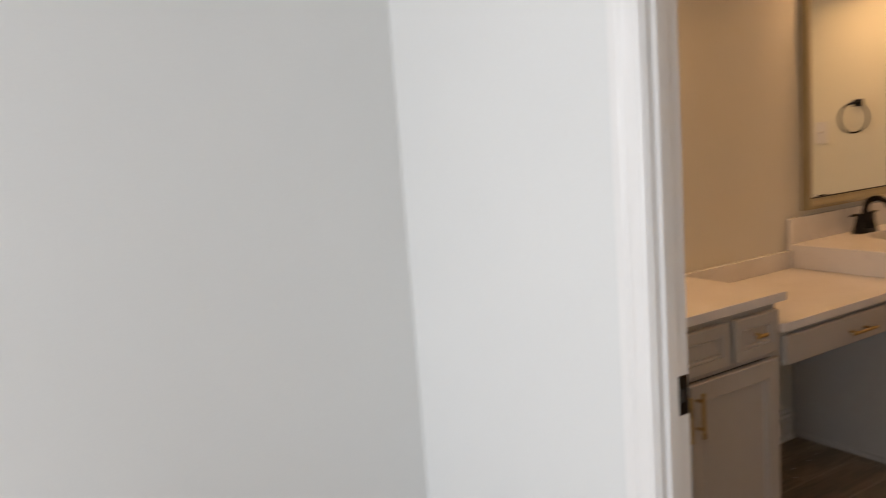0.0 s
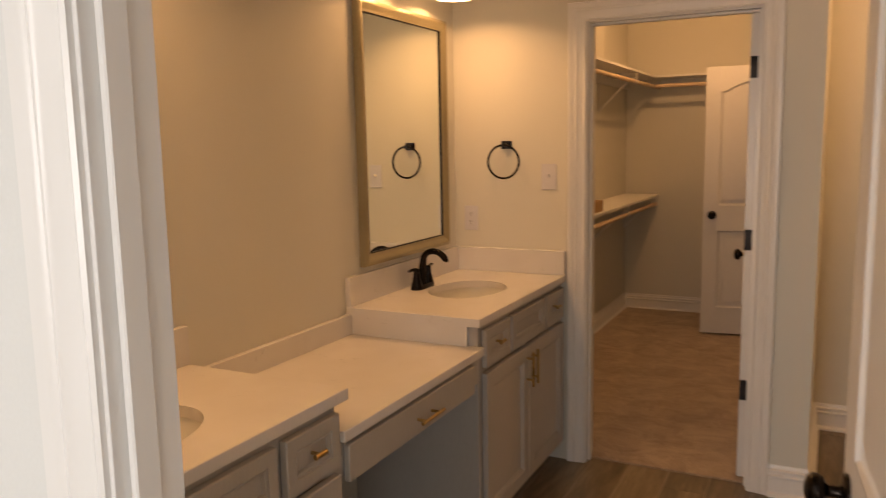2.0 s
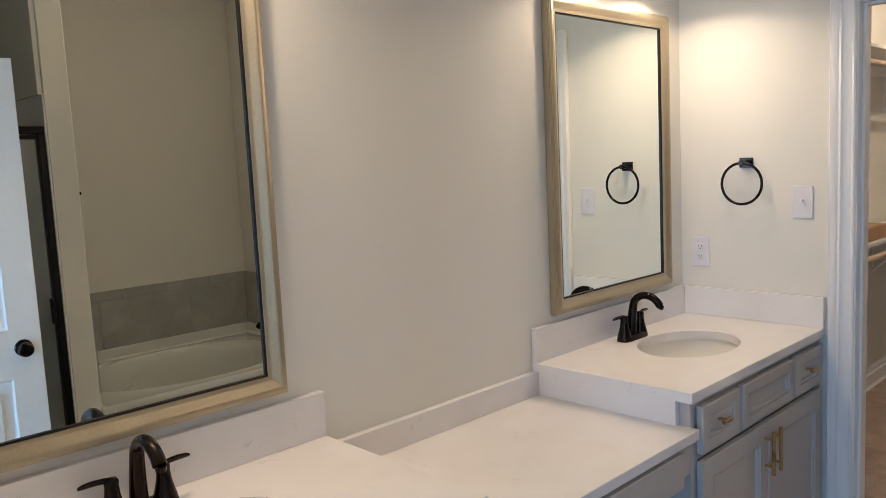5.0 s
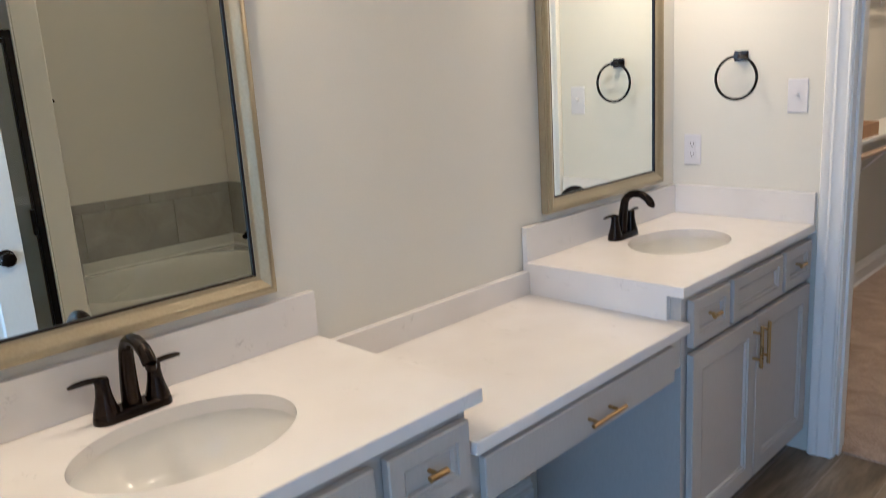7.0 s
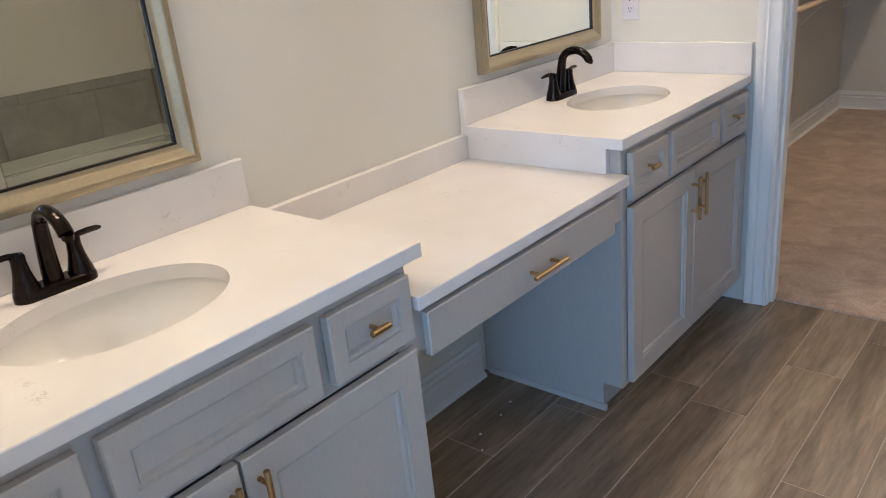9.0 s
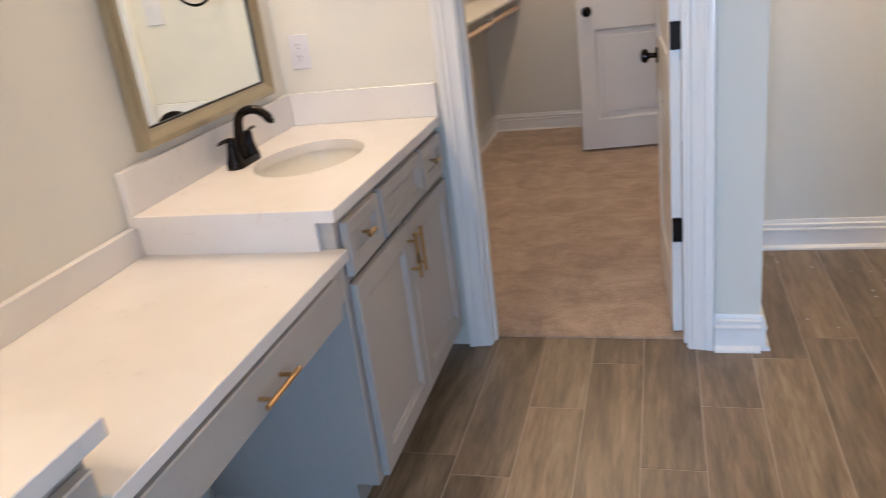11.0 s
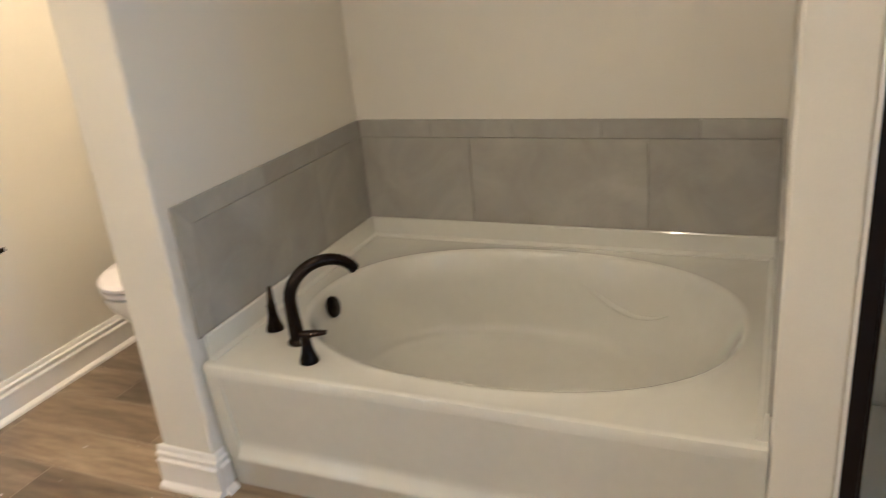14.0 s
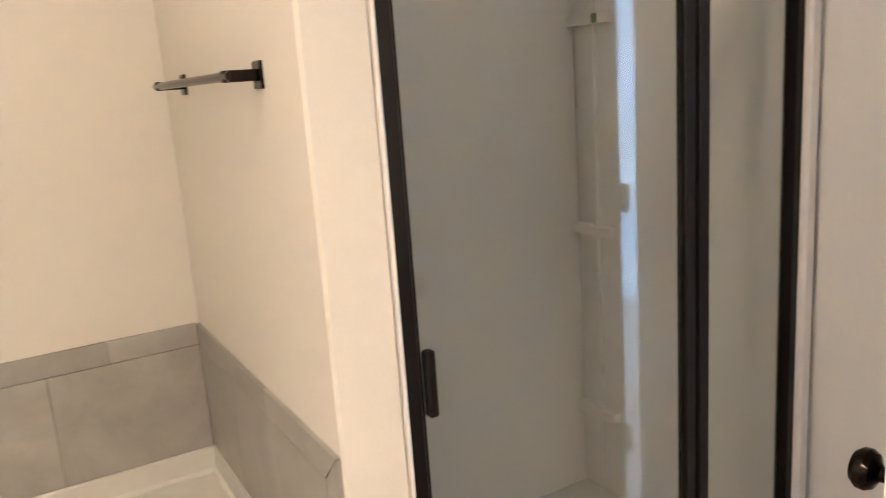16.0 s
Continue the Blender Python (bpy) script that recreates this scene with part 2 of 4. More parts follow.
def glass_material():
    m = bpy.data.materials.new("clear_glass")
    m.use_nodes = True
    nt = m.node_tree
    nt.nodes.clear()
    out, mix = nt.nodes.new("ShaderNodeOutputMaterial"), nt.nodes.new("ShaderNodeMixShader")
    tr, gl, lw = nt.nodes.new("ShaderNodeBsdfTransparent"), nt.nodes.new("ShaderNodeBsdfGlossy"), nt.nodes.new("ShaderNodeLayerWeight")
    tr.inputs[0].default_value = (0.94, 0.955, 0.94, 1)
    gl.inputs["Roughness"].default_value = 0.004
    lw.inputs[0].default_value = 0.5
    po, rng_ = nt.nodes.new("ShaderNodeMath"), nt.nodes.new("ShaderNodeMapRange")
    po.operation = "POWER"
    po.inputs[1].default_value = 4.0
    rng_.inputs["To Min"].default_value, rng_.inputs["To Max"].default_value = 0.06, 0.8
    nt.links.new(lw.outputs["Facing"], po.inputs[0]), nt.links.new(po.outputs[0], rng_.inputs[0]), nt.links.new(rng_.outputs[0], mix.inputs[0])
    nt.links.new(tr.outputs[0], mix.inputs[1]), nt.links.new(gl.outputs[0], mix.inputs[2]), nt.links.new(mix.outputs[0], out.inputs[0])
    return m


GLASS = glass_material()
OPAL = material("opal_glass_shade", (0.85, 0.80, 0.72), 0.3)
ob_ = OPAL.node_tree.nodes["Principled BSDF"]
ob_.inputs["Emission Color"].default_value, ob_.inputs["Emission Strength"].default_value = (1.0, 0.66, 0.36, 1), 4.5

DOME = material("frosted_glass_dome", (0.82, 0.79, 0.74), 0.3)
dome_ = DOME.node_tree.nodes["Principled BSDF"]
dome_.inputs["Emission Color"].default_value, dome_.inputs["Emission Strength"].default_value = (1.0, 0.66, 0.36, 1), 2.0


# ---- mesh helpers ----
def mesh_of(name, bm, mat):
    bmesh.ops.recalc_face_normals(bm, faces=bm.faces)
    me = bpy.data.meshes.new(name)
    bm.to_mesh(me)
    bm.free()
    me.materials.append(mat)
    me.shade_smooth()
    me.set_sharp_from_angle(angle=radians(32))
    return me


def part(name, bm, mat, parent=None, label=""):
    ob = new(name, mesh_of(name, bm, mat))
    ob.parent = parent
    return tagged(ob, label)


def base(name, m, label, category, group="", kind=""):
    ob = new(name)
    ob.empty_display_size = 0.1
    ob.matrix_world = m
    return tagged(ob, label, category, group, kind)


def structure(name, bm, mat, label, category):
    return tagged(part(name, bm, mat), label, category, kind="structure")


def box(bm, x0, x1, y0, y1, z0, z1, bev=0.0, seg=1):
    vs = bmesh.ops.create_cube(bm, size=1.0)["verts"]
    for v in vs:
        v.co = Vector(((x0 + x1) / 2 + v.co.x * (x1 - x0), (y0 + y1) / 2 + v.co.y * (y1 - y0), (z0 + z1) / 2 + v.co.z * (z1 - z0)))
    if bev:
        es = list({e for v in vs for e in v.link_edges})
        bmesh.ops.bevel(bm, geom=es, offset=bev, segments=seg, affect="EDGES", profile=0.5)
    return bm


def boxes(*rows, bev=0.0):
    bm = bmesh.new()
    for r in rows:
        box(bm, *r, bev=bev)
    return bm


def skin(bm, rings, closed=True, cap0=False, cap1=False):
    """Faces between rings of equal length."""
    vr = [[bm.verts.new(p) for p in ring] for ring in rings]
    n = len(vr[0])
    for a, b in zip(vr, vr[1:]):
        for i in range(n if closed else n - 1):
            j = (i + 1) % n
            bm.faces.new((a[i], a[j], b[j], b[i]))
    if cap0:
        bm.faces.new(vr[0])
    if cap1:
        bm.faces.new(vr[-1])
    return bm


def lathe(bm, prof, seg=24, m=Matrix()):
    rings = []
    for r, z in prof:
        rings.append([m @ Vector((r * math.cos(2 * math.pi * i / seg), r * math.sin(2 * math.pi * i / seg), z)) for i in range(seg)])
    return skin(bm, rings, True, prof[0][0] > 1e-4, prof[-1][0] > 1e-4)


def tube(bm, pts, radii, seg=14, flat=1.0):
    """A round bar along points, capped; flat squeezes it across."""
    pts = [Vector(p) for p in pts]
    rings, side = [], None
    for i, p in enumerate(pts):
        d = (pts[min(i + 1, len(pts) - 1)] - pts[max(i - 1, 0)]).normalized()
        if side is None:
            side = d.orthogonal().normalized()
        side = (side - d * side.dot(d)).normalized()
        up = d.cross(side)
        r = radii[i] if hasattr(radii, "__len__") else radii
        rings.append([p + side * (r * math.cos(2 * math.pi * k / seg)) + up * (r * flat * math.sin(2 * math.pi * k / seg)) for k in range(seg)])
    return skin(bm, rings, True, True, True)


def run(bm, prof, p0, p1, n):
    """A moulding: profile of (out along n, up) carried from p0 to p1."""
    p0, p1, n = Vector(p0), Vector(p1), Vector(n)
    rings = [[p + n * a + Vector((0, 0, b)) for a, b in prof] for p in (p0, p1)]
    return skin(bm, rings, True, True, True)


def mitred(bm, prof, path, n, closed):
    """A moulding round a flat path with mitred corners: profile of (outwards from the path, along n)."""
    path, n = [Vector(p) for p in path], Vector(n).normalized()
    rings, k = [], len(path)
    for i, p in enumerate(path):
        d1 = (p - path[i - 1]).normalized() if (closed or i > 0) else None
        d2 = (path[(i + 1) % k] - p).normalized() if (closed or i < k - 1) else None
        d1, d2 = d1 or d2, d2 or d1
        o1, o2 = d1.cross(n), d2.cross(n)
        o = (o1 + o2).normalized()
        o = o / max(0.3, o.dot(o1))
        rings.append([p + o * a + n * b for a, b in prof])
    if closed:
        rings.append(rings[0])
        bm = skin(bm, rings, True)
        bmesh.ops.remove_doubles(bm, verts=bm.verts, dist=1e-5)
        return bm
    return skin(bm, rings, True, True, True)


def flat_poly(bm, pts, n, thick):
    """A flat outline given thickness along n."""
    n = Vector(n)
    return skin(bm, [[Vector(p) for p in pts], [Vector(p) + n * thick for p in pts]], True, True, True)


# ---- large structure ----
H = 2.74
FAR, NEAR_IN, NEAR_OUT = 7.805, 5.007, 4.91
structure("floor_subbase", boxes((-0.2, 5.2, 0.3, 12.2, -0.20, -0.0125)), GROUT, "mortar bed under the bathroom floor tiles", "floor")
structure("wall_vanity", boxes((-0.13, 0.0, NEAR_IN, 7.805, 0, H)), PAINT, "greige painted wall behind the long vanity", "wall")
structure("wall_far", boxes((-0.13, 0.649, FAR, 7.925, 0, H), (1.403, 1.625, FAR, 7.925, 0, H), (0.649, 1.403, FAR, 7.925, 2.065, H)), PAINT,
          "greige painted wall with the closet doorway", "wall")
structure("wall_closet_side", boxes((1.505, 1.625, 7.925, 9.90, 0, H), (1.505, 1.625, 10.66, 11.33, 0, H), (1.505, 1.625, 9.90, 10.66, 2.065, H)), PAINT,
          "greige painted wall between closet and toilet room", "wall")
structure("wall_closet_left", boxes((-0.13, 0.0, 7.925, 11.33, 0, H)), PAINT, "greige painted side wall of the closet", "wall")
structure("wall_closet_back", boxes((-0.13, 2.70, 11.33, 11.45, 0, H)), PAINT, "greige painted end wall of the closet", "wall")
structure("wall_passage", boxes((2.58, 2.70, 8.86, 11.33, 0, H)), PAINT, "plain painted wall beyond the closet", "wall")
structure("wall_toilet_back", boxes((1.625, 3.53, 8.74, 8.86, 0, H)), PAINT, "greige painted end wall of the toilet room", "wall")
structure("wall_tub_back", boxes((3.41, 3.53, NEAR_IN, 8.74, 0, H)), PAINT, "greige painted outer wall behind the bathtub", "wall")
structure("wall_tub_end", boxes((2.365, 3.41, 7.705, 7.89, 0, H), bev=0.006), PAINT, "greige painted partition at the bathtub's faucet end", "wall")
structure("wall_shower_partition", boxes((2.398, 3.41, 6.1455, 6.268, 0, H), bev=0.006), PAINT, "greige painted partition between bathtub and shower", "wall")
structure("wall_shower_head", boxes((2.405, 3.41, 6.125, 6.1452, 1.98, H)), PAINT, "greige painted wall above the shower surround", "wall")
JL, JR, DOORH = 0.985, 1.838, 2.045
structure("wall_bedroom", boxes((-0.13, JL - 0.02, NEAR_OUT, NEAR_IN, 0, H), (JR + 0.02, 4.9, NEAR_OUT, NEAR_IN, 0, H), (JL - 0.02, JR + 0.02, NEAR_OUT, NEAR_IN, DOORH + 0.02, H)),
          PALE, "painted wall with the bathroom doorway", "wall")
structure("wall_bedroom_left", boxes((-0.25, -0.08, 0.6, 4.91, 0, H)), PALE, "painted side wall of the bedroom", "wall")
structure("wall_bedroom_right", boxes((4.78, 4.9, 0.6, 4.91, 0, H)), PALE, "painted side wall of the bedroom", "wall")
structure("wall_bedroom_window", boxes((-0.25, 0.2, 0.48, 0.6, 0, H), (1.7, 2.45, 0.48, 0.6, 0, H), (4.15, 4.9, 0.48, 0.6, 0, H), (0.2, 1.7, 0.48, 0.6, 0, 0.7), (0.2, 1.7, 0.48, 0.6, 2.3, H), (2.45, 4.15, 0.48, 0.6, 0, 0.7), (2.45, 4.15, 0.48, 0.6, 2.3, H)), PALE,
          "painted bedroom wall with two window openings", "wall")
structure("floor_bedroom", boxes((-0.08, 4.78, 0.6, 5.015, -0.012, 0.004)), CARPET, "tan carpet of the bedroom", "carpet")
structure("floor_closet", boxes((0.0, 1.505, 7.925, 11.33, -0.012, 0.008), (0.669, 1.383, 7.868, 7.925, -0.012, 0.008), (1.505, 2.58, 8.86, 11.33, -0.012, 0.008)), CARPET, "tan plush carpet of the walk-in closet", "carpet")
structure("ceiling", boxes((-0.25, 4.9, 0.48, 11.45, H, H + 0.1)), CEIL, "white painted ceiling", "ceiling")

# mouldings
BASEPROF = [(0, 0), (0.018, 0), (0.018, 0.082), (0.0215, 0.087), (0.0215, 0.094), (0.0125, 0.099), (0.0125, 0.105), (0.0165, 0.110), (0.0165, 0.116), (0.009, 0.121), (0.0085, 0.128), (0.005, 0.137), (0, 0.137)]
SHOE = [(0.018, 0), (0.034, 0), (0.033, 0.009), (0.027, 0.016), (0.018, 0.020)]
BASES = [
    ((1.4735, FAR, 0), (1.625, FAR, 0), (0, -1, 0)), ((1.625, FAR - 0.016, 0), (1.625, 8.74, 0), (1, 0, 0)), ((1.625, 8.74, 0), (3.41, 8.74, 0), (0, -1, 0)),
    ((2.365, 7.689, 0), (2.365, 7.906, 0), (-1, 0, 0)), ((2.365, 7.705, 0), (2.405, 7.705, 0), (0, -1, 0)), ((2.365, 7.89, 0), (3.41, 7.89, 0), (0, 1, 0)),
    ((1.95, NEAR_IN, 0), (2.38, NEAR_IN, 0), (0, 1, 0)), ((2.398, 6.158, 0), (2.398, 6.268, 0), (-1, 0, 0)),
    ((0, 7.925, 0), (0, 11.33, 0), (1, 0, 0)), ((0, 11.33, 0), (1.505, 11.33, 0), (0, -1, 0)), ((1.505, 7.925, 0), (1.505, 9.80, 0), (-1, 0, 0)),
    ((1.505, 10.76, 0), (1.505, 11.33, 0), (-1, 0, 0)), ((0.0, 5.97, 0), (0.0, 6.80, 0), (1, 0, 0)), ((-0.08, NEAR_OUT, 0), (0.90, NEAR_OUT, 0), (0, -1, 0)),
    ((-0.08, 0.6, 0), (-0.08, NEAR_OUT, 0), (1, 0, 0)),
]
for p0, p1, n in BASES:
    b = structure("baseboard", run(bmesh.new(), BASEPROF, p0, p1, n), TRIM, "white moulded baseboard along the wall", "baseboard")
    part("shoe_moulding", run(bmesh.new(), SHOE, p0, p1, n), TRIM, b)

CASEPROF = [(0.006, 0), (0.006, 0.010), (0.012, 0.013), (0.018, 0.010), (0.024, 0.011), (0.046, 0.014), (0.052, 0.018), (0.060, 0.015), (0.066, 0.019),
            (0.080, 0.021), (0.087, 0.021), (0.090, 0.016), (0.090, 0)]


def door_frame(name, corner, along, out, width, depth, height, label, casing_back=True):
    """Jambs, stops and casings of a doorway: corner at the floor, on the wall's face that looks along out."""
    a, o, c = Vector(along), Vector(out), Vector(corner)
    root = base(name, Matrix.Translation(c), label, "door frame", kind="structure")
    f = Matrix((a, o, (0, 0, 1))).transposed().to_4x4()

    def add(nm, rows, bev=0.001):
        bm = boxes(*rows, bev=bev)
        bmesh.ops.transform(bm, matrix=f, verts=bm.verts)
        part(nm, bm, TRIM, root)

    add("jamb", [(-0.02, 0.0, -depth - 0.002, 0.002, 0, height + 0.02)])
    add("jamb", [(width, width + 0.02, -depth - 0.002, 0.002, 0, height + 0.02)])
    add("head", [(0.0, width, -depth - 0.002, 0.002, height, height + 0.02)])
    s0, s1 = -depth * 0.56, -depth * 0.56 + 0.035
    add("stop", [(0.0, 0.011, s0, s1, 0, height)], 0.002)
    add("stop", [(width - 0.011, width, s0, s1, 0, height)], 0.002)
    add("stop", [(0.011, width - 0.011, s0, s1, height - 0.011, height)], 0.002)
    sides = [(0.0, 1.0)] + ([(-depth, -1.0)] if casing_back else [])
    for off, sg in sides:
        path = [f @ Vector(p) for p in ((0, off, 0), (0, off, height), (width, off, height), (width, off, 0))]
        n = f.to_3x3() @ Vector((0, sg, 0))
        d = (path[1] - path[0]).normalized().cross(n)
        if d.dot(f.to_3x3() @ Vector((1, 0, 0))) > 0:
            path.reverse()
        part("casing", mitred(bmesh.new(), CASEPROF, path, n, False), TRIM, root)
    return root


door_frame("door_frame_closet", (0.669, FAR, 0), (1, 0, 0), (0, -1, 0), 0.714, 0.12, 2.045, "white moulded casing round the closet doorway")
entry_frame = door_frame("door_frame_entry", (JL, NEAR_OUT, 0), (1, 0, 0), (0, -1, 0), JR - JL, 0.095, DOORH, "white moulded casing round the bathroom doorway", False)
door_frame("door_frame_passage", (1.505, 9.92, 0), (0, 1, 0), (-1, 0, 0), 0.72, 0.12, 2.045, "white moulded casing round a second closet doorway")
strike = part("strike_plate", boxes((-0.001, 0.003, 0.047, 0.093, 0.845, 0.935), bev=0.001), BRONZE, entry_frame, "dark bronze strike plate")
part("latch_hole", boxes((0.002, 0.0042, 0.062, 0.078, 0.875, 0.905)), DARKSLOT, strike)


def knob_mesh():
    bm = bmesh.new()
    return lathe(bm, [(0.0, 0), (0.033, 0), (0.033, 0.004), (0.029, 0.008), (0.013, 0.011), (0.0105, 0.016), (0.0105, 0.030), (0.014, 0.034), (0.024, 0.039),
                      (0.0285, 0.047), (0.028, 0.056), (0.022, 0.064), (0.010, 0.068), (0.0, 0.0685)], 28)


def panel_door(name, w, h, m, label, hinge_at=(0.22, 1.02, 1.80), knob_z=0.92, hinge_side=1):
    """A moulded two-panel door with an arched upper panel. Local x from hinge to latch, y across, z up."""
    root = tagged(base(name, m, label, "door"), kind="")
    t, st = 0.0175, 0.112
    z1, z2, z3 = 0.205, 0.80, 0.995
    top, rise = h - 0.185, 0.075
    part("stile", boxes((0, st, -t, t, 0, h), bev=0.0015), DOORPAINT, root)
    part("stile", boxes((w - st, w, -t, t, 0, h), bev=0.0015), DOORPAINT, root)
    part("rail", boxes((st, w - st, -t, t, 0, z1)), DOORPAINT, root)
    part("rail", boxes((st, w - st, -t, t, z2, z3)), DOORPAINT, root)
    n = 14
    arc = []
    for i in range(n + 1):
        u = i / n
        s = math.sin(math.pi * min(1, max(0, (u - 0.06) / 0.88)))
        arc.append((st + (w - 2 * st) * u, top + rise * (s ** 0.8 if s > 0 else 0)))
    outline = [(x, -t, z) for x, z in arc] + [(w - st, -t, h), (st, -t, h)]
    part("rail", flat_poly(bmesh.new(), outline, (0, 1, 0), 2 * t), DOORPAINT, root)
    MOULD = [(0.0, 0.0), (0.0, -0.0005), (-0.003, -0.005), (-0.008, -0.0095), (-0.014, -0.0118), (-0.022, -0.0122), (-0.022, -0.015), (0.0, -0.015)]
    for k, loop in enumerate(([(st, z1), (w - st, z1), (w - st, z2), (st, z2)], [(st, z3), (w - st, z3)] + arc[::-1])):
        inner = 0.045
        pan = part("panel", boxes((st - 0.002, w - st + 0.002, -t + 0.0120, t - 0.0120, z1 - 0.002 if k == 0 else z3 - 0.002, z2 + 0.002 if k == 0 else top + rise + 0.004)), DOORPAINT, root)
        for sg in (-1, 1):
            pts = [(x, sg * t, z) for x, z in loop]
            nn = Vector((0, sg, 0))
            if sg > 0:
                pts = pts[::-1]
            part("moulding", mitred(bmesh.new(), MOULD, pts, nn, True), DOORPAINT, pan)
        lo, hi = (z1 + inner, z2 - inner) if k == 0 else (z3 + inner, top - inner * 0.6)
        for sg in (-1, 1):
            y0, y1 = sorted((sg * (t - 0.0118), sg * (t - 0.0040)))
            bm = bmesh.new()
            if k == 0:
                box(bm, st + inner, w - st - inner, y0, y1, lo, hi, bev=0.006)
            else:
                pts = [(st + inner, y0, lo), (w - st - inner, y0, lo)]
                for x, z in arc[::-1][1:-1]:
                    if st + inner < x < w - st - inner:
                        pts.append((x, y0, z - inner))
                pts.insert(2, (w - st - inner, y0, pts[2][2] - 0.006)), pts.append((st + inner, y0, pts[-1][2] - 0.006))
                flat_poly(bm, pts, (0, 1, 0), y1 - y0)
            part("field", bm, DOORPAINT, pan)
    kn = mesh_of("knob", knob_mesh(), BRONZE)
    for sg in (-1, 1):
        k = new("knob", kn)
        k.parent = root
        k.matrix_local = pose(w - 0.065, sg * t, knob_z, -90 * sg, 0, 0)
        tagged(k, "dark bronze round door knob")
    part("latch_plate", boxes((w - 0.001, w + 0.001, -0.012, 0.012, knob_z - 0.028, knob_z + 0.028)), BRONZE, root)
    hm = bmesh.new()
    s = hinge_side
    lathe(hm, [(0.0, 0), (0.0065, 0.001), (0.0065, 0.088), (0.0, 0.089)], 12, Matrix.Translation((-0.008, s * (t + 0.004), 0)))
    box(hm, -0.0105, 0.0, -t * 0.9, t * 0.95, 0.0, 0.089, bev=0.0008)
    box(hm, -0.030, -0.006, min(s * (t - 0.002), s * (t + 0.001)), max(s * (t - 0.002), s * (t + 0.001)), 0.0, 0.089)
    hme = mesh_of("hinge", hm, BRONZE)
    for z in hinge_at:
        hg = new("hinge", hme)
        hg.parent = root
        hg.matrix_local = pose(0, 0, z)
        tagged(hg, "dark bronze butt hinge")
    return root


def leaf_pose(hinge, tip, z):
    d = math.degrees(math.atan2(tip[1] - hinge[1], tip[0] - hinge[0]))
    return pose(hinge[0], hinge[1], z, 0, 0, d)


panel_door("door_entry", 0.78, 2.03, leaf_pose((1.806, 5.052), (1.722, 5.855), 0.012), "white two-panel door standing open into the bathroom", hinge_side=-1)
panel_door("door_closet", 0.705, 2.03, leaf_pose((1.353, 7.905), (1.312, 8.60), 0.015), "white two-panel closet door standing open over carpet", hinge_side=-1, hinge_at=(0.36, 1.03, 1.76))
panel_door("door_passage", 0.715, 2.03, leaf_pose((1.492, 10.645), (0.78, 10.545), 0.024), "white arched two-panel door standing open inside the closet", hinge_side=-1)


# ---- vanity ----
def framed_front(name, root, y0, y1, z0, z1, fw, label=""):
    """A drawer or door front with a moulded frame and a sunk panel, a shadow gap in front of the face frame."""
    x = 0.5495
    prof = [(0.0, 0.0), (0.0, 0.017), (-0.003, 0.020), (-fw, 0.020), (-fw - 0.0015, 0.0150), (-fw - 0.006, 0.0145), (-fw - 0.0075, 0.0168), (-fw - 0.0105, 0.0165), (-fw - 0.015, 0.0085), (-fw - 0.015, 0.0)]
    path = [(x, y0, z0), (x, y1, z0), (x, y1, z1), (x, y0, z1)]
    bm = mitred(bmesh.new(), prof, path, (1, 0, 0), True)
    fr = part(name, bm, CABINET, root, label)
    part("panel", boxes((x, x + 0.0090, y0 + fw + 0.004, y1 - fw - 0.004, z0 + fw + 0.004, z1 - fw - 0.004)), CABINET, fr)
    return fr


def bar_pull(parent, x, y, z, length, axis):
    d = Vector((0, 1, 0)) if axis == "y" else Vector((0, 0, 1))
    c = Vector((x + 0.032, y, z))
    bm = bmesh.new()
    a, b = c - d * length / 2, c + d * length / 2
    tube(bm, [a, a + d * 0.001, b - d * 0.001, b], [0.0052, 0.006, 0.006, 0.0052], 14)
    for s in (-0.31, 0.31):
        p = c + d * length * s
        tube(bm, [(x, p.y, p.z), (x + 0.032, p.y, p.z)], 0.0048, 10)
    return part("bar_pull", bm, BRASS, parent, "brushed brass bar pull")


def t_knob(parent, x, y, z):
    bm = bmesh.new()
    tube(bm, [(x, y, z), (x + 0.026, y, z)], 0.005, 10)
    tube(bm, [(x + 0.029, y - 0.024, z), (x + 0.029, y - 0.023, z), (x + 0.029, y + 0.023, z), (x + 0.029, y + 0.024, z)], [0.0055, 0.007, 0.007, 0.0055], 12)
    return part("t_knob", bm, BRASS, parent, "brushed brass t-shaped knob")


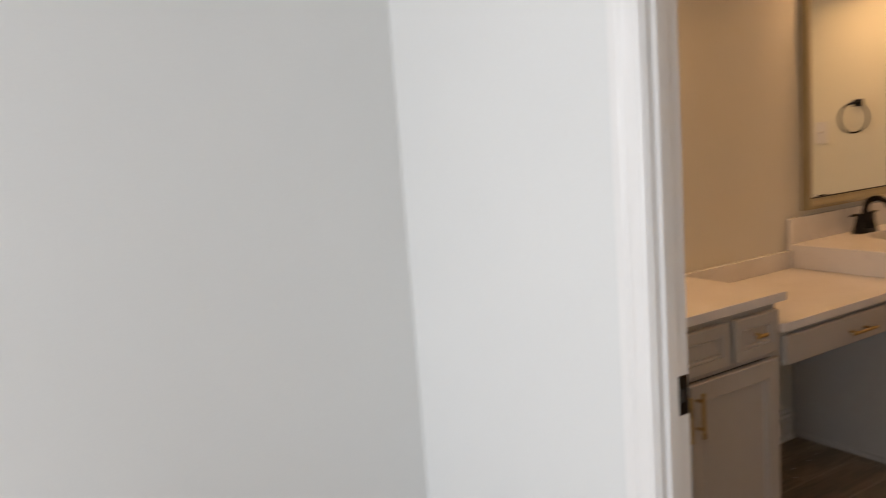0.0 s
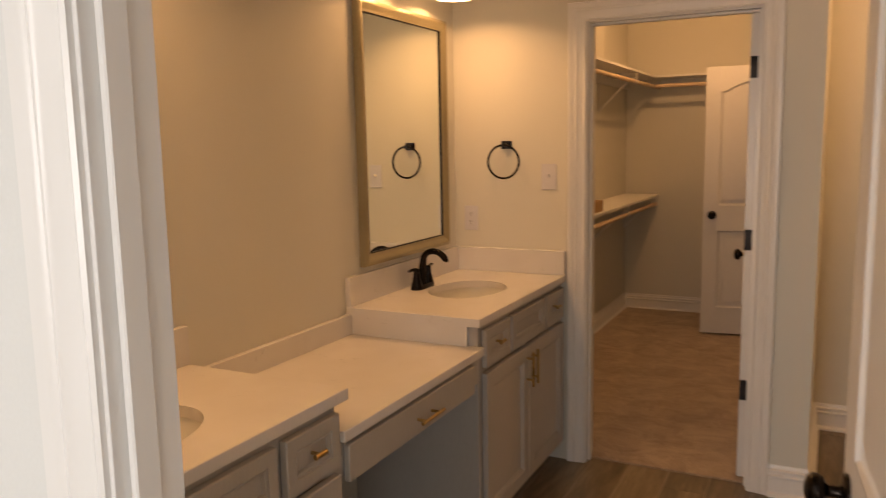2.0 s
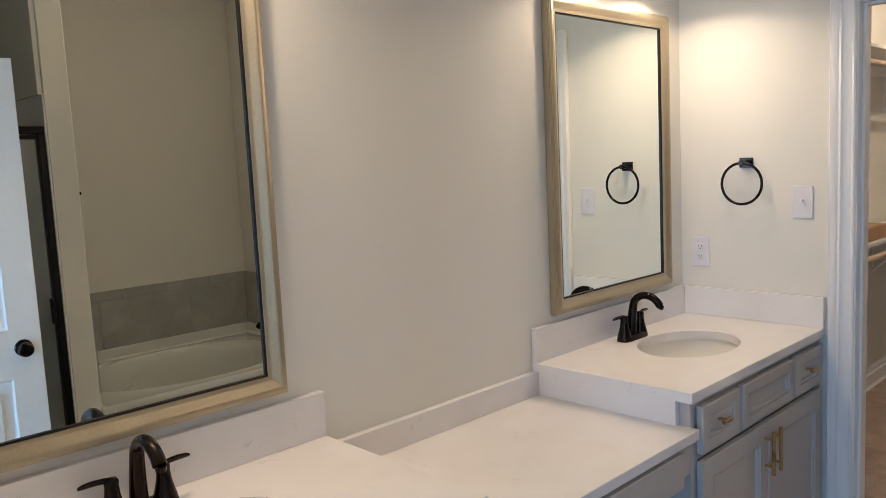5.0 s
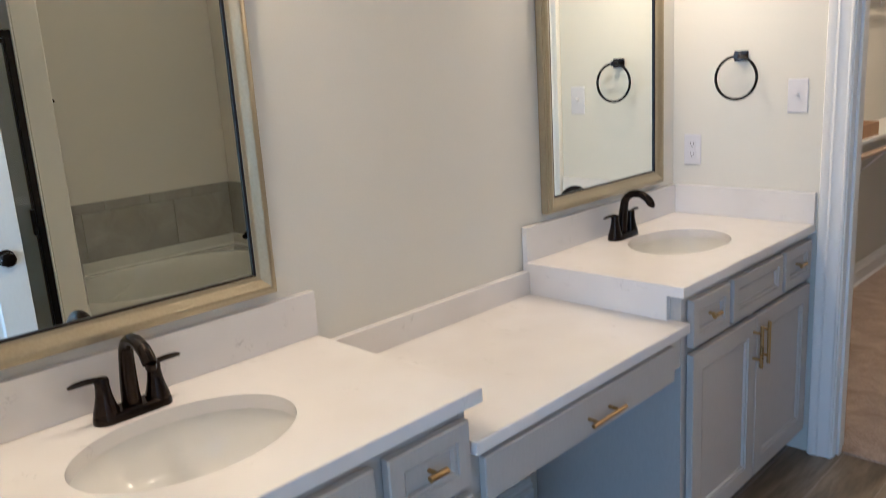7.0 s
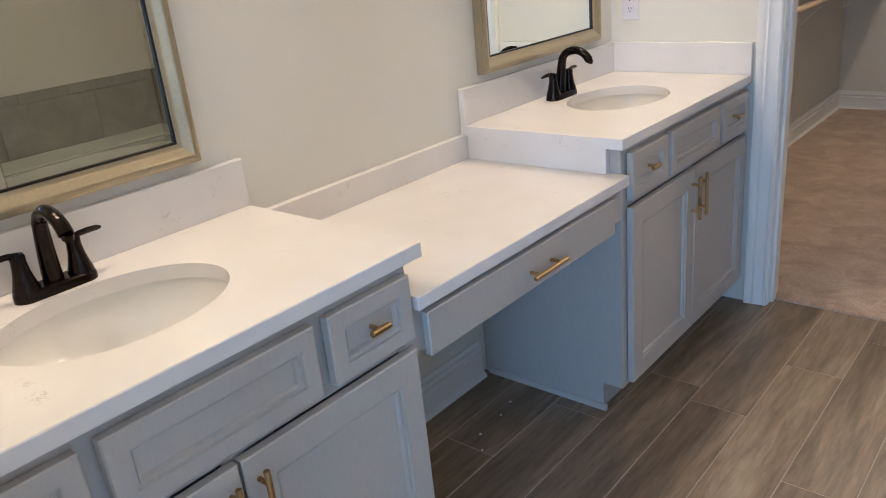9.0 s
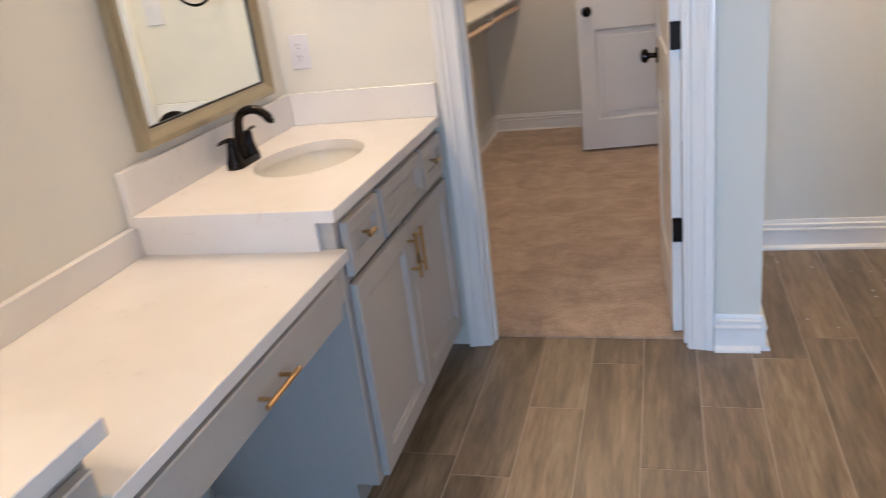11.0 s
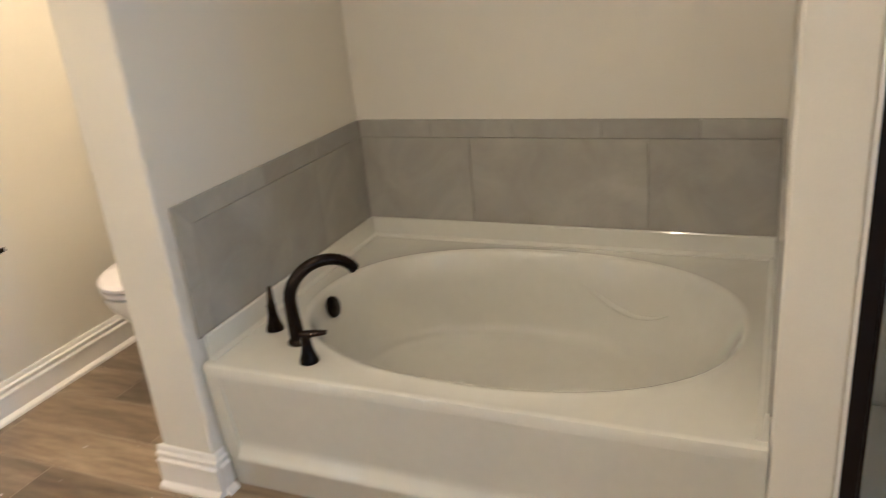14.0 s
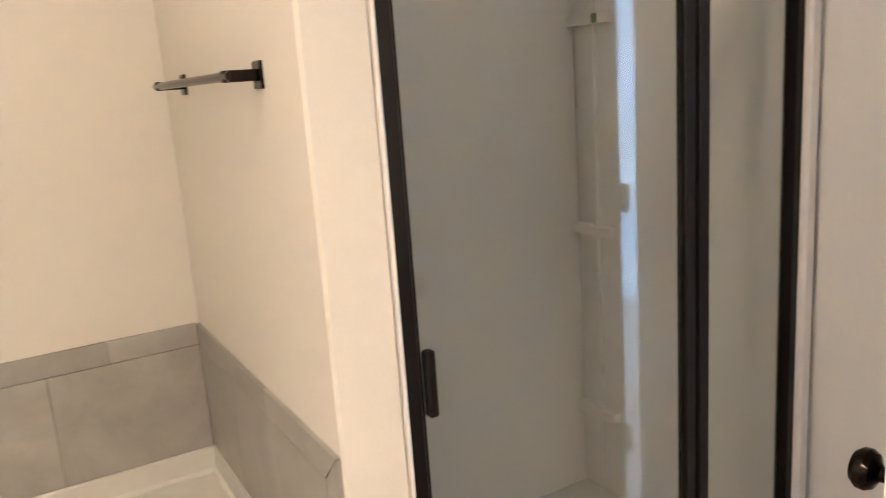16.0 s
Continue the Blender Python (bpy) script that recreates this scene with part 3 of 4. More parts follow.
def cabinet(y0, y1, drawers, meet, label):
    root = base("vanity_cabinet", pose(0, 0, 0), label, "cabinet", "vanity cabinets")
    for a in (y0, y1 - 0.018):
        bm = flat_poly(bmesh.new(), [(0.004, a, 0), (0.478, a, 0), (0.478, a, 0.095), (0.5462, a, 0.095), (0.5462, a, 0.872), (0.004, a, 0.872)], (0, 1, 0), 0.018)
        part("side_panel", bm, CABINET, root)
    part("floor_panel", boxes((0.004, 0.526, y0 + 0.0182, y1 - 0.0182, 0.0955, 0.113)), CABINET, root)
    part("face_frame", boxes((0.527, 0.5455, y0 + 0.0182, y1 - 0.0182, 0.845, 0.872), (0.527, 0.5455, y0 + 0.0182, y1 - 0.0182, 0.69, 0.715), (0.527, 0.5455, y0 + 0.0182, y1 - 0.0182, 0.095, 0.12),
                             (0.527, 0.5455, y0 + 0.0182, y0 + 0.04, 0.12, 0.69), (0.527, 0.5455, y1 - 0.04, y1 - 0.0182, 0.12, 0.69), (0.527, 0.5452, meet - 0.02, meet + 0.02, 0.12, 0.69),
                             (0.52, 0.5445, y0 + 0.0182, y1 - 0.0182, 0.715, 0.845)), CABINET, root)
    part("toe_kick", boxes((0.46, 0.472, y0 + 0.0182, y1 - 0.0182, 0.0, 0.095)), CABINET, root)
    for i, (a, b) in enumerate(drawers):
        f = framed_front("drawer_front", root, a, b, 0.711, 0.852, 0.034)
        if i != 1:
            t_knob(f, 0.557, (a + b) / 2, 0.785)
    for a, b, py in ((drawers[0][0], meet - 0.003, meet - 0.028), (meet + 0.003, drawers[2][1], meet + 0.028)):
        d = framed_front("cabinet_door", root, a, b, 0.108, 0.688, 0.058)
        bar_pull(d, 0.566, py, 0.595, 0.145, "z")
    return root


V1, V2 = (5.012, 5.938), (6.838, 7.795)
far_cabinet = cabinet(*V2, [(6.868, 7.102), (7.128, 7.508), (7.534, 7.768)], 7.308, "light grey painted vanity cabinet with brass pulls under a sink")
cabinet(*V1, [(5.045, 5.258), (5.287, 5.680), (5.712, 5.928)], 5.487, "light grey painted vanity cabinet with brass knobs under a sink")
# base strip along the free side of the farther cabinet
side_strip = bmesh.new()
run(side_strip, [(0.0, 0.0), (0.012, 0.0), (0.0115, 0.010), (0.008, 0.017), (0.0, 0.020)], (0.022, V2[0], 0), (0.492, V2[0], 0), (0, -1, 0))
part("base_strip", side_strip, CABINET, far_cabinet)
desk = base("desk_drawer_unit", pose(0, 0, 0), "light grey make-up desk drawer between the vanity cabinets", "drawer")
part("apron", boxes((0.50, 0.545, 5.938, 6.838, 0.66, 0.766)), CABINET, desk)
part("apron_bottom", boxes((0.06, 0.50, 5.99, 6.79, 0.66, 0.672)), CABINET, desk)
part("mounting_cleat", boxes((0.004, 0.50, 5.94, 5.96, 0.668, 0.766)), CABINET, desk)
part("mounting_cleat", boxes((0.004, 0.50, 6.818, 6.836, 0.668, 0.766)), CABINET, desk)
df = part("drawer_front", boxes((0.5455, 0.566, 5.972, 6.768, 0.645, 0.748), bev=0.003), CABINET, desk)
bar_pull(df, 0.566, 6.39, 0.692, 0.145, "y")


def oval_slab(bm, x0, x1, y0, y1, z0, z1, cx, cy, ax, ay, n=64):
    """A slab with an oval hole."""
    def ring(z, f):
        out = []
        for i in range(n):
            t = 2 * math.pi * (i + 0.5) / n
            c, s = math.cos(t), math.sin(t)
            if f:
                k = min((x1 - cx) / c if c > 0 else (x0 - cx) / c, (y1 - cy) / s if s > 0 else (y0 - cy) / s)
                out.append(Vector((cx + c * k, cy + s * k, z)))
            else:
                out.append(Vector((cx + ax * c, cy + ay * s, z)))
        return out
    def snap(r):
        for X, Y in ((x0, y0), (x0, y1), (x1, y0), (x1, y1)):
            v = min(r, key=lambda p: (p.x - X) ** 2 + (p.y - Y) ** 2)
            v.x, v.y = X, Y
        return r
    rr = [snap(ring(z0, True)), snap(ring(z1 - 0.002, True)), None, ring(z1, False), ring(z0, False)]
    top = [Vector((min(max(p.x, x0 + 0.002), x1 - 0.002), min(max(p.y, y0 + 0.002), y1 - 0.002), z1)) for p in rr[1]]
    rr[2] = top
    rr.append(rr[0])
    skin(bm, rr, True)
    bmesh.ops.remove_doubles(bm, verts=bm.verts, dist=1e-5)
    return bm


def countertop(y0, y1, cx, cy, label):
    root = base("vanity_countertop", pose(0, 0, 0), label, "countertop", "vanity countertops")
    part("slab", oval_slab(bmesh.new(), 0.001, 0.567, y0, y1, 0.874, 0.905, cx, cy, 0.158, 0.212), QUARTZ, root)
    part("backsplash", boxes((0.001, 0.021, y0, y1, 0.9052, 1.02), bev=0.0015), QUARTZ, root)
    return root


S1, S2 = (0.285, 5.482), (0.285, 7.322)
ct2 = countertop(6.811, 7.803, *S2, "white quartz vanity countertop with an oval sink cut-out")
part("side_splash", boxes((0.0215, 0.567, 7.783, 7.803, 0.9052, 1.02), bev=0.0015), QUARTZ, ct2)
countertop(5.009, 5.973, *S1, "white quartz vanity countertop with an oval sink cut-out beside the doorway")
dt = base("desk_countertop", pose(0, 0, 0), "lower white quartz make-up desk top between the sinks", "countertop")
part("slab", boxes((0.001, 0.575, 5.9395, 6.8365, 0.767, 0.798), bev=0.002), QUARTZ, dt)
part("backsplash", boxes((0.001, 0.021, 5.94, 6.836, 0.7982, 0.877), bev=0.0015), QUARTZ, dt)
part("side_splash", boxes((0.0215, 0.512, 6.8175, 6.8365, 0.7982, 0.8735)), QUARTZ, dt)


def sink(cx, cy):
    root = base("sink", pose(cx, cy, 0.874), "white oval undermount porcelain sink in the countertop", "sink", "sinks")
    n, rings = 48, []
    for k, z in ((1.10, 0.0), (1.015, -0.0), (1.0, -0.012), (0.965, -0.045), (0.88, -0.085), (0.70, -0.118), (0.42, -0.136), (0.15, -0.142)):
        rings.append([Vector((0.162 * k * math.cos(2 * math.pi * i / n), 0.216 * k * math.sin(2 * math.pi * i / n), z - 0.001)) for i in range(n)])
    part("bowl", skin(bmesh.new(), rings, True), PORCELAIN, root)
    part("drain", lathe(bmesh.new(), [(0.0, -0.140), (0.018, -0.139), (0.024, -0.137), (0.034, -0.140), (0.034, -0.150)], 24), BRONZE, root, "dark bronze sink drain")
    return root


sk = sink(*S2)
copy_thing(sk, pose(*S1, 0.874))


def basin_faucet(x, y):
    root = base("faucet", pose(x, y, 0.905), "dark bronze two-handle arc faucet on the countertop", "faucet", "sink faucets")
    rings = []
    for k, z in ((1.0, 0.0), (1.0, 0.008), (0.93, 0.016), (0.80, 0.020)):
        r = []
        for i in range(40):
            t = 2 * math.pi * i / 40
            r.append(Vector((0.027 * k * math.cos(t), (0.052 if math.sin(t) > 0 else -0.052) * (1 if abs(math.sin(t)) > 1e-6 else 0) + 0.027 * k * math.sin(t), z)))
        rings.append(r)
    part("base_plate", skin(bmesh.new(), rings, True, True, True), BRONZE, root)
    pts, rad = [], []
    for i in range(17):
        u = i / 16
        if u < 0.42:
            v = u / 0.42
            pts.append((-0.004 + 0.010 * v * v, 0, 0.015 + 0.105 * v)), rad.append(0.0195 - 0.005 * v)
        else:
            a = math.pi * 0.86 * (u - 0.42) / 0.58
            pts.append((0.006 + 0.056 * (1 - math.cos(a)), 0, 0.120 + 0.046 * math.sin(a) - 0.01 * (a / 2.7) ** 2)), rad.append(0.0145 - 0.0012 * math.sin(a))
    part("spout", tube(bmesh.new(), pts, rad, 20), BRONZE, root)
    part("aerator", lathe(bmesh.new(), [(0.0, 0.0), (0.0105, 0.0), (0.0105, 0.012)], 16, pose(pts[-1][0] + 0.001, 0, pts[-1][2] - 0.009, 0, 18, 0)), BRONZE, root)
    for s in (-1, 1):
        h = part("handle", lathe(bmesh.new(), [(0.0, 0.010), (0.025, 0.010), (0.0245, 0.022), (0.020, 0.036), (0.0155, 0.056), (0.0135, 0.076), (0.0145, 0.084), (0.012, 0.090), (0.0, 0.092)], 24,
                                 Matrix.Translation((0, s * 0.052, 0))), BRONZE, root)
        bm = tube(bmesh.new(), [(0, s * 0.050, 0.086), (-0.002, s * 0.066, 0.089), (-0.004, s * 0.085, 0.0895), (-0.006, s * 0.104, 0.088), (-0.006, s * 0.113, 0.0865)], [0.008, 0.0085, 0.0085, 0.0075, 0.004], 12, 0.62)
        part("lever", bm, BRONZE, h)
    return root


fc = basin_faucet(0.086, 7.282)
copy_thing(fc, pose(0.088, 5.468, 0.905))


def wall_mirror(y0, y1, z0, z1):
    root = base("wall_mirror", pose(0, 0, 0), "framed wall mirror in a champagne moulded frame above a sink", "mirror", "vanity mirrors")
    prof = [(-0.012, 0.0), (-0.012, 0.018), (-0.010, 0.0195), (-0.006, 0.0205), (0.000, 0.0235), (0.008, 0.0285), (0.014, 0.0325), (0.018, 0.0345), (0.022, 0.0352), (0.0255, 0.034), (0.0265, 0.0305), (0.0295, 0.0300), (0.032, 0.0285), (0.0328, 0.024), (0.0352, 0.0235), (0.036, 0.021), (0.036, 0.0)]
    path = [(0.002, y0, z0), (0.002, y1, z0), (0.002, y1, z1), (0.002, y0, z1)]
    part("frame", mitred(bmesh.new(), prof, path, (1, 0, 0), True), CHAMPAGNE, root)
    part("inner_edge", mitred(bmesh.new(), [(-0.0125, 0.012), (-0.0125, 0.0185), (-0.0170, 0.0165), (-0.0170, 0.012)], path, (1, 0, 0), True), BLACK, root, "black inner edge")
    part("glass", boxes((0.003, 0.014, y0 - 0.002, y1 + 0.002, z0 - 0.002, z1 + 0.002)), MIRROR, root)
    return root


wall_mirror(6.954, 7.636, 1.081, 2.052)
wall_mirror(5.100, 5.830, 1.081, 2.052)


def vanity_light(dy):
    root = base("vanity_light", pose(0, dy, 0), "dark bronze bath bar light with opal bell shades, switched on", "wall lamp", "vanity lights")
    part("back_plate", boxes((0.001, 0.020, 7.065, 7.525, 2.168, 2.285), (0.020, 0.030, 7.080, 7.510, 2.185, 2.268), bev=0.004), BRONZE, root)
    for y in LAMP_Y:
        part("arm", tube(bmesh.new(), [(0.028, y, 2.235), (0.07, y, 2.245), (0.12, y, 2.275), (0.15, y, 2.278), (0.17, y, 2.262), (0.17, y, 2.235)], 0.007, 10), BRONZE, root)
        part("socket", lathe(bmesh.new(), [(0.0, 0.0), (0.024, 0.0), (0.022, 0.035), (0.0, 0.037)], 20, Matrix.Translation((0.17, y, 2.205))), BRONZE, root)
        part("shade", lathe(bmesh.new(), [(0.028, 0.0), (0.038, -0.012), (0.050, -0.034), (0.066, -0.056), (0.085, -0.070), (0.083, -0.0715), (0.064, -0.0555), (0.048, -0.033), (0.036, -0.011), (0.026, 0.0)],
                            32, Matrix.Translation((0.17, y, 2.218))), OPAL, root, "glowing opal glass bell shade")
    return root


vanity_light(0.0)
vanity_light(-1.83)


def ceiling_dome(x, y, label):
    root = base("ceiling_light", pose(x, y, H), label, "ceiling lamp")
    part("ring", lathe(bmesh.new(), [(0.0, -0.001), (0.15, -0.001), (0.15, -0.022), (0.135, -0.026), (0.13, -0.004)], 40), BRONZE, root)
    part("diffuser", lathe(bmesh.new(), [(0.132, -0.022), (0.12, -0.050), (0.085, -0.074), (0.04, -0.086), (0.0, -0.089)], 40), DOME, root)
    return root


ceiling_dome(2.58, 8.40, "flush ceiling lamp with an opal glass dome, switched on")
# dome made up to go with the bathroom fill light
ceiling_dome(1.95, 6.85, "unseen ceiling dome added over the bathroom to house its fill light")
ceiling_dome(0.85, 9.85, "flush closet ceiling lamp with an opal glass dome, switched on")


# ---- fittings on the far wall ----
def towel_ring(x, z):
    root = base("towel_ring", pose(x, FAR, z), "dark bronze towel ring on a square wall plate", "towel ring")
    part("wall_plate", boxes((-0.026, 0.026, -0.010, -0.0005, -0.019, 0.019), bev=0.002), BRONZE, root)
    part("post", boxes((-0.010, 0.010, -0.054, -0.010, -0.010, 0.010), bev=0.003), BRONZE, root)
    pts = [(0.078 * math.sin(a), -0.048, -0.078 + 0.078 * math.cos(a)) for a in [2 * math.pi * i / 48 for i in range(48)]]
    rings = []
    for i, p in enumerate(pts):
        a = 2 * math.pi * i / 48
        out = Vector((math.sin(a), 0, math.cos(a)))
        rings.append([Vector(p) + out * 0.0052 * math.cos(2 * math.pi * k / 12) + Vector((0, 0.0052 * math.sin(2 * math.pi * k / 12), 0)) for k in range(12)])
    rings.append(rings[0])
    bm = skin(bmesh.new(), rings, True)
    bmesh.ops.remove_doubles(bm, verts=bm.verts, dist=1e-6)
    part("ring", bm, BRONZE, root)
    return root


towel_ring(0.276, 1.514)
sw = base("light_switch", pose(0.486, FAR, 1.364), "white toggle light switch plate on the wall", "light switch")
part("plate", boxes((-0.036, 0.036, -0.006, -0.0005, -0.060, 0.060), bev=0.0025), PLASTIC, sw)
part("toggle_frame", boxes((-0.0065, 0.0065, -0.0070, -0.0055, -0.0135, 0.0135)), PLASTIC, sw)
part("toggle", boxes((-0.0048, 0.0048, -0.024, -0.006, -0.001, 0.0115), bev=0.0022), PLASTIC, sw)
for z in (0.032, -0.032):
    part("screw", lathe(bmesh.new(), [(0.0, 0.0012), (0.003, 0.001), (0.003, 0.0)], 10, pose(0, -0.006, z, 90, 0, 0)), PLASTIC, sw)
po = base("power_outlet", pose(0.086, FAR, 1.162), "white duplex power outlet on the wall above the backsplash", "power outlet")
part("plate", boxes((-0.036, 0.036, -0.006, -0.0005, -0.060, 0.060), bev=0.0025), PLASTIC, po)
for z in (0.020, -0.020):
    sock = part("socket", boxes((-0.016, 0.016, -0.0085, -0.006, z - 0.014, z + 0.014), bev=0.002), PLASTIC, po)
    for sx, hh in ((-0.006, 0.0045), (0.006, 0.0035)):
        part("slot", boxes((sx - 0.001, sx + 0.001, -0.0092, -0.0086, z - 0.001, z + 2 * hh)), DARKSLOT, sock)
    part("ground_hole", lathe(bmesh.new(), [(0.0, 0.0008), (0.0024, 0.0007), (0.0024, 0.0)], 10, pose(0, -0.0086, z - 0.007, 90, 0, 0)), DARKSLOT, sock)


# ---- bathtub ----
TX0, TX1, TY0, TY1, TZ = 2.389, 3.408, 6.2695, 7.694, 0.415


def bathtub():
    root = base("bathtub", pose(0, 0, 0), "white acrylic oval soaking tub with a stepped apron", "bathtub")
    cx, cy = (TX0 + TX1) / 2 + 0.005, (TY0 + TY1) / 2 - 0.012
    n = 72
    def outer(z, inset):
        out = []
        for i in range(n):
            t = 2 * math.pi * (i + 0.5) / n
            c, s = math.cos(t), math.sin(t)
            X0, X1, Y0, Y1 = TX0 + inset, TX1, TY0, TY1
            k = min((X1 - cx) / c if c > 0 else (X0 - cx) / c, (Y1 - cy) / s if s > 0 else (Y0 - cy) / s)
            out.append(Vector((cx + c * k, cy + s * k, z)))
        for X, Y in ((X0, Y0), (X0, Y1), (X1, Y0), (X1, Y1)):
            v = min(out, key=lambda p: (p.x - X) ** 2 + (p.y - Y) ** 2)
            v.x, v.y = X, Y
        return out
    def oval(ax, ay, z, dy=0.0, p=2.25):
        out = []
        for i in range(n):
            t = 2 * math.pi * (i + 0.5) / n
            c, s = math.cos(t), math.sin(t)
            k = (abs(c) ** p + abs(s) ** p) ** (-1 / p)
            out.append(Vector((cx + ax * c * k, cy + dy + ay * s * k, z)))
        return out
    walls = [(0.424, 0.622, 0.014, 0.0), (0.416, 0.612, 0.030, 0.0), (0.405, 0.585, 0.12, 0.012), (0.394, 0.548, 0.20, 0.03), (0.386, 0.520, 0.252, 0.042), (0.380, 0.508, 0.268, 0.046),
             (0.372, 0.498, 0.279, 0.048), (0.360, 0.485, 0.2845, 0.05), (0.335, 0.46, 0.288, 0.05), (0.2, 0.3, 0.295, 0.05), (0.08, 0.12, 0.297, 0.05)]
    rings = [outer(TZ - 0.035, 0.001), outer(TZ - 0.012, 0.0), outer(TZ - 0.004, 0.003), outer(TZ, 0.010), outer(TZ, 0.016), oval(0.458, 0.658, TZ), oval(0.449, 0.649, TZ + 0.003), oval(0.440, 0.640, TZ + 0.0045),
             oval(0.431, 0.631, TZ + 0.001), oval(0.426, 0.625, TZ - 0.006)] + [oval(a, b, TZ - d, e) for a, b, d, e in walls]
    part("basin", skin(bmesh.new(), rings, True, False, True), ACRYLIC, root)
    prof = [(-0.023, 0.0), (0.001, 0.100), (0.0045, 0.108), (0.004, 0.114), (-0.001, 0.121), (-0.014, 0.142), (-0.018, 0.152), (-0.017, 0.17), (0.007, 0.36), (0.0105, TZ - 0.036), (0.011, TZ - 0.03), (-0.05, TZ - 0.03), (-0.05, 0.0)]
    part("apron_end", flat_poly(bmesh.new(), [(2.391, TY1 - 0.045, TZ - 0.036), (2.409, TY1 - 0.045, 0.14), (2.4245, TY1 - 0.045, 0.0), (2.45, TY1 - 0.045, 0.0), (2.45, TY1 - 0.045, TZ - 0.036)], (0, 1, 0), 0.045), ACRYLIC, root)
    part("apron", run(bmesh.new(), prof, (TX0 + 0.012, TY0, 0), (TX0 + 0.012, TY1 - 0.0455, 0), (-1, 0, 0)), ACRYLIC, root)
    lip = [(0.0, TZ - 0.01), (0.026, TZ - 0.01), (0.024, TZ + 0.004), (0.014, TZ + 0.012), (0.010, 0.484), (0.006, 0.489), (0.0, 0.489)]
    part("flange", run(bmesh.new(), lip, (TX1, TY0, 0), (TX1, TY1, 0), (-1, 0, 0)), ACRYLIC, root)
    part("flange", run(bmesh.new(), lip, (TX0 + 0.03, TY1, 0), (TX1 - 0.01, TY1, 0), (0, -1, 0)), ACRYLIC, root)
    part("flange", run(bmesh.new(), lip, (TX0 + 0.03, TY0, 0), (TX1 - 0.01, TY0, 0), (0, 1, 0)), ACRYLIC, root)
    def on_wall(y, z):
        d = TZ - z
        k = next(q for q in range(len(walls) - 1) if walls[q + 1][2] >= d)
        f = (d - walls[k][2]) / (walls[k + 1][2] - walls[k][2])
        ax, ay, _, dy = [a + (b - a) * f for a, b in zip(walls[k], walls[k + 1])]
        return Vector((cx + ax * (1 - min(1.0, abs((y - cy - dy) / ay)) ** 2.25) ** (1 / 2.25), y, z))
    rest = []
    for q in range(17):
        u = q / 16
        rest.append(on_wall(6.87 - 0.30 * u, 0.325 - 0.085 * math.sin(math.pi * min(1, u * 0.78)) + 0.012 * u))
    part("armrest_ridge", tube(bmesh.new(), rest, [0.0015 + 0.0085 * math.sin(math.pi * q / 16) ** 0.8 for q in range(17)], 14), ACRYLIC, root)
    part("overflow_plate", lathe(bmesh.new(), [(0.0, 0.016), (0.022, 0.015), (0.033, 0.010), (0.036, 0.0)], 28, pose(2.868, cy + 0.600, 0.374, 76, 0, 3)), BRONZE, root, "dark bronze overflow plate")
    return root


bathtub()


def tub_faucet():
    root = base("tub_faucet", pose(2.568, 7.497, TZ), "dark bronze arched tub filler with two lever handles on the deck", "faucet")
    pts, rad = [], []
    for i in range(22):
        u = i / 21
        if u < 0.36:
            v = u / 0.36
            pts.append((-0.004 * v, 0.0, 0.125 * v)), rad.append(0.023 - 0.005 * v)
        else:
            a = math.radians(152) * (u - 0.36) / 0.64
            pts.append((-0.004 + 0.106 * (1 - math.cos(a)), 0.0, 0.125 + 0.096 * math.sin(a))), rad.append(0.018 - 0.003 * (u - 0.36))
    m = pose(0, 0, 0, 0, 0, -38)
    spout = part("spout", tube(bmesh.new(), [m @ Vector(p) for p in pts], rad, 20), BRONZE, root)
    part("collar", lathe(bmesh.new(), [(0.0, 0.0), (0.030, 0.0), (0.030, 0.006), (0.023, 0.014), (0.020, 0.020)], 24), BRONZE, root)
    for dx, dy, ang, reach, lift in ((-0.088, -0.091, -73, 0.060, 0.004), (0.055, 0.116, 32, 0.036, 0.040)):
        h = part("handle", lathe(bmesh.new(), [(0.0, 0.0), (0.027, 0.0), (0.026, 0.008), (0.019, 0.026), (0.0145, 0.05), (0.0135, 0.074), (0.0145, 0.078), (0.0, 0.084)], 22, Matrix.Translation((dx, dy, 0))), BRONZE, root)
        d = Vector((math.cos(radians(ang)), math.sin(radians(ang)), 0))
        c = Vector((dx, dy, 0.081))
        up = Vector((0, 0, lift))
        part("lever", tube(bmesh.new(), [c - d * 0.014 - up * 0.15, c + d * 0.004, c + d * reach * 0.55 + up * 0.6, c + d * reach + up], [0.010, 0.012, 0.0095, 0.006], 12, 0.7), BRONZE, h)
    return root


tub_faucet()

# ---- tub fittings ----
sh = base("wall_shower", pose(2.80, 6.125, 2.125), "dark bronze shower head on a wall arm above the surround", "shower")
part("flange", lathe(bmesh.new(), [(0.0, 0.014), (0.012, 0.013), (0.030, 0.006), (0.032, 0.0)], 28, pose(0, -0.0008, 0, 90, 0, 0)), BRONZE, sh)
part("arm", tube(bmesh.new(), [(0, 0, 0), (0, -0.06, 0), (0, -0.10, -0.006), (0, -0.14, -0.026), (0, -0.17, -0.05)], 0.0095, 14), BRONZE, sh)
part("spray_head", lathe(bmesh.new(), [(0.0, 0.0), (0.012, 0.0), (0.015, 0.02), (0.034, 0.045), (0.040, 0.058), (0.0, 0.060)], 28, pose(0, -0.168, -0.048, 130, 0, 0)), BRONZE, sh)
tb = base("towel_bar", pose(0, 6.265, 1.50), "dark bronze towel bar on the wall beside the bathtub", "towel bar")
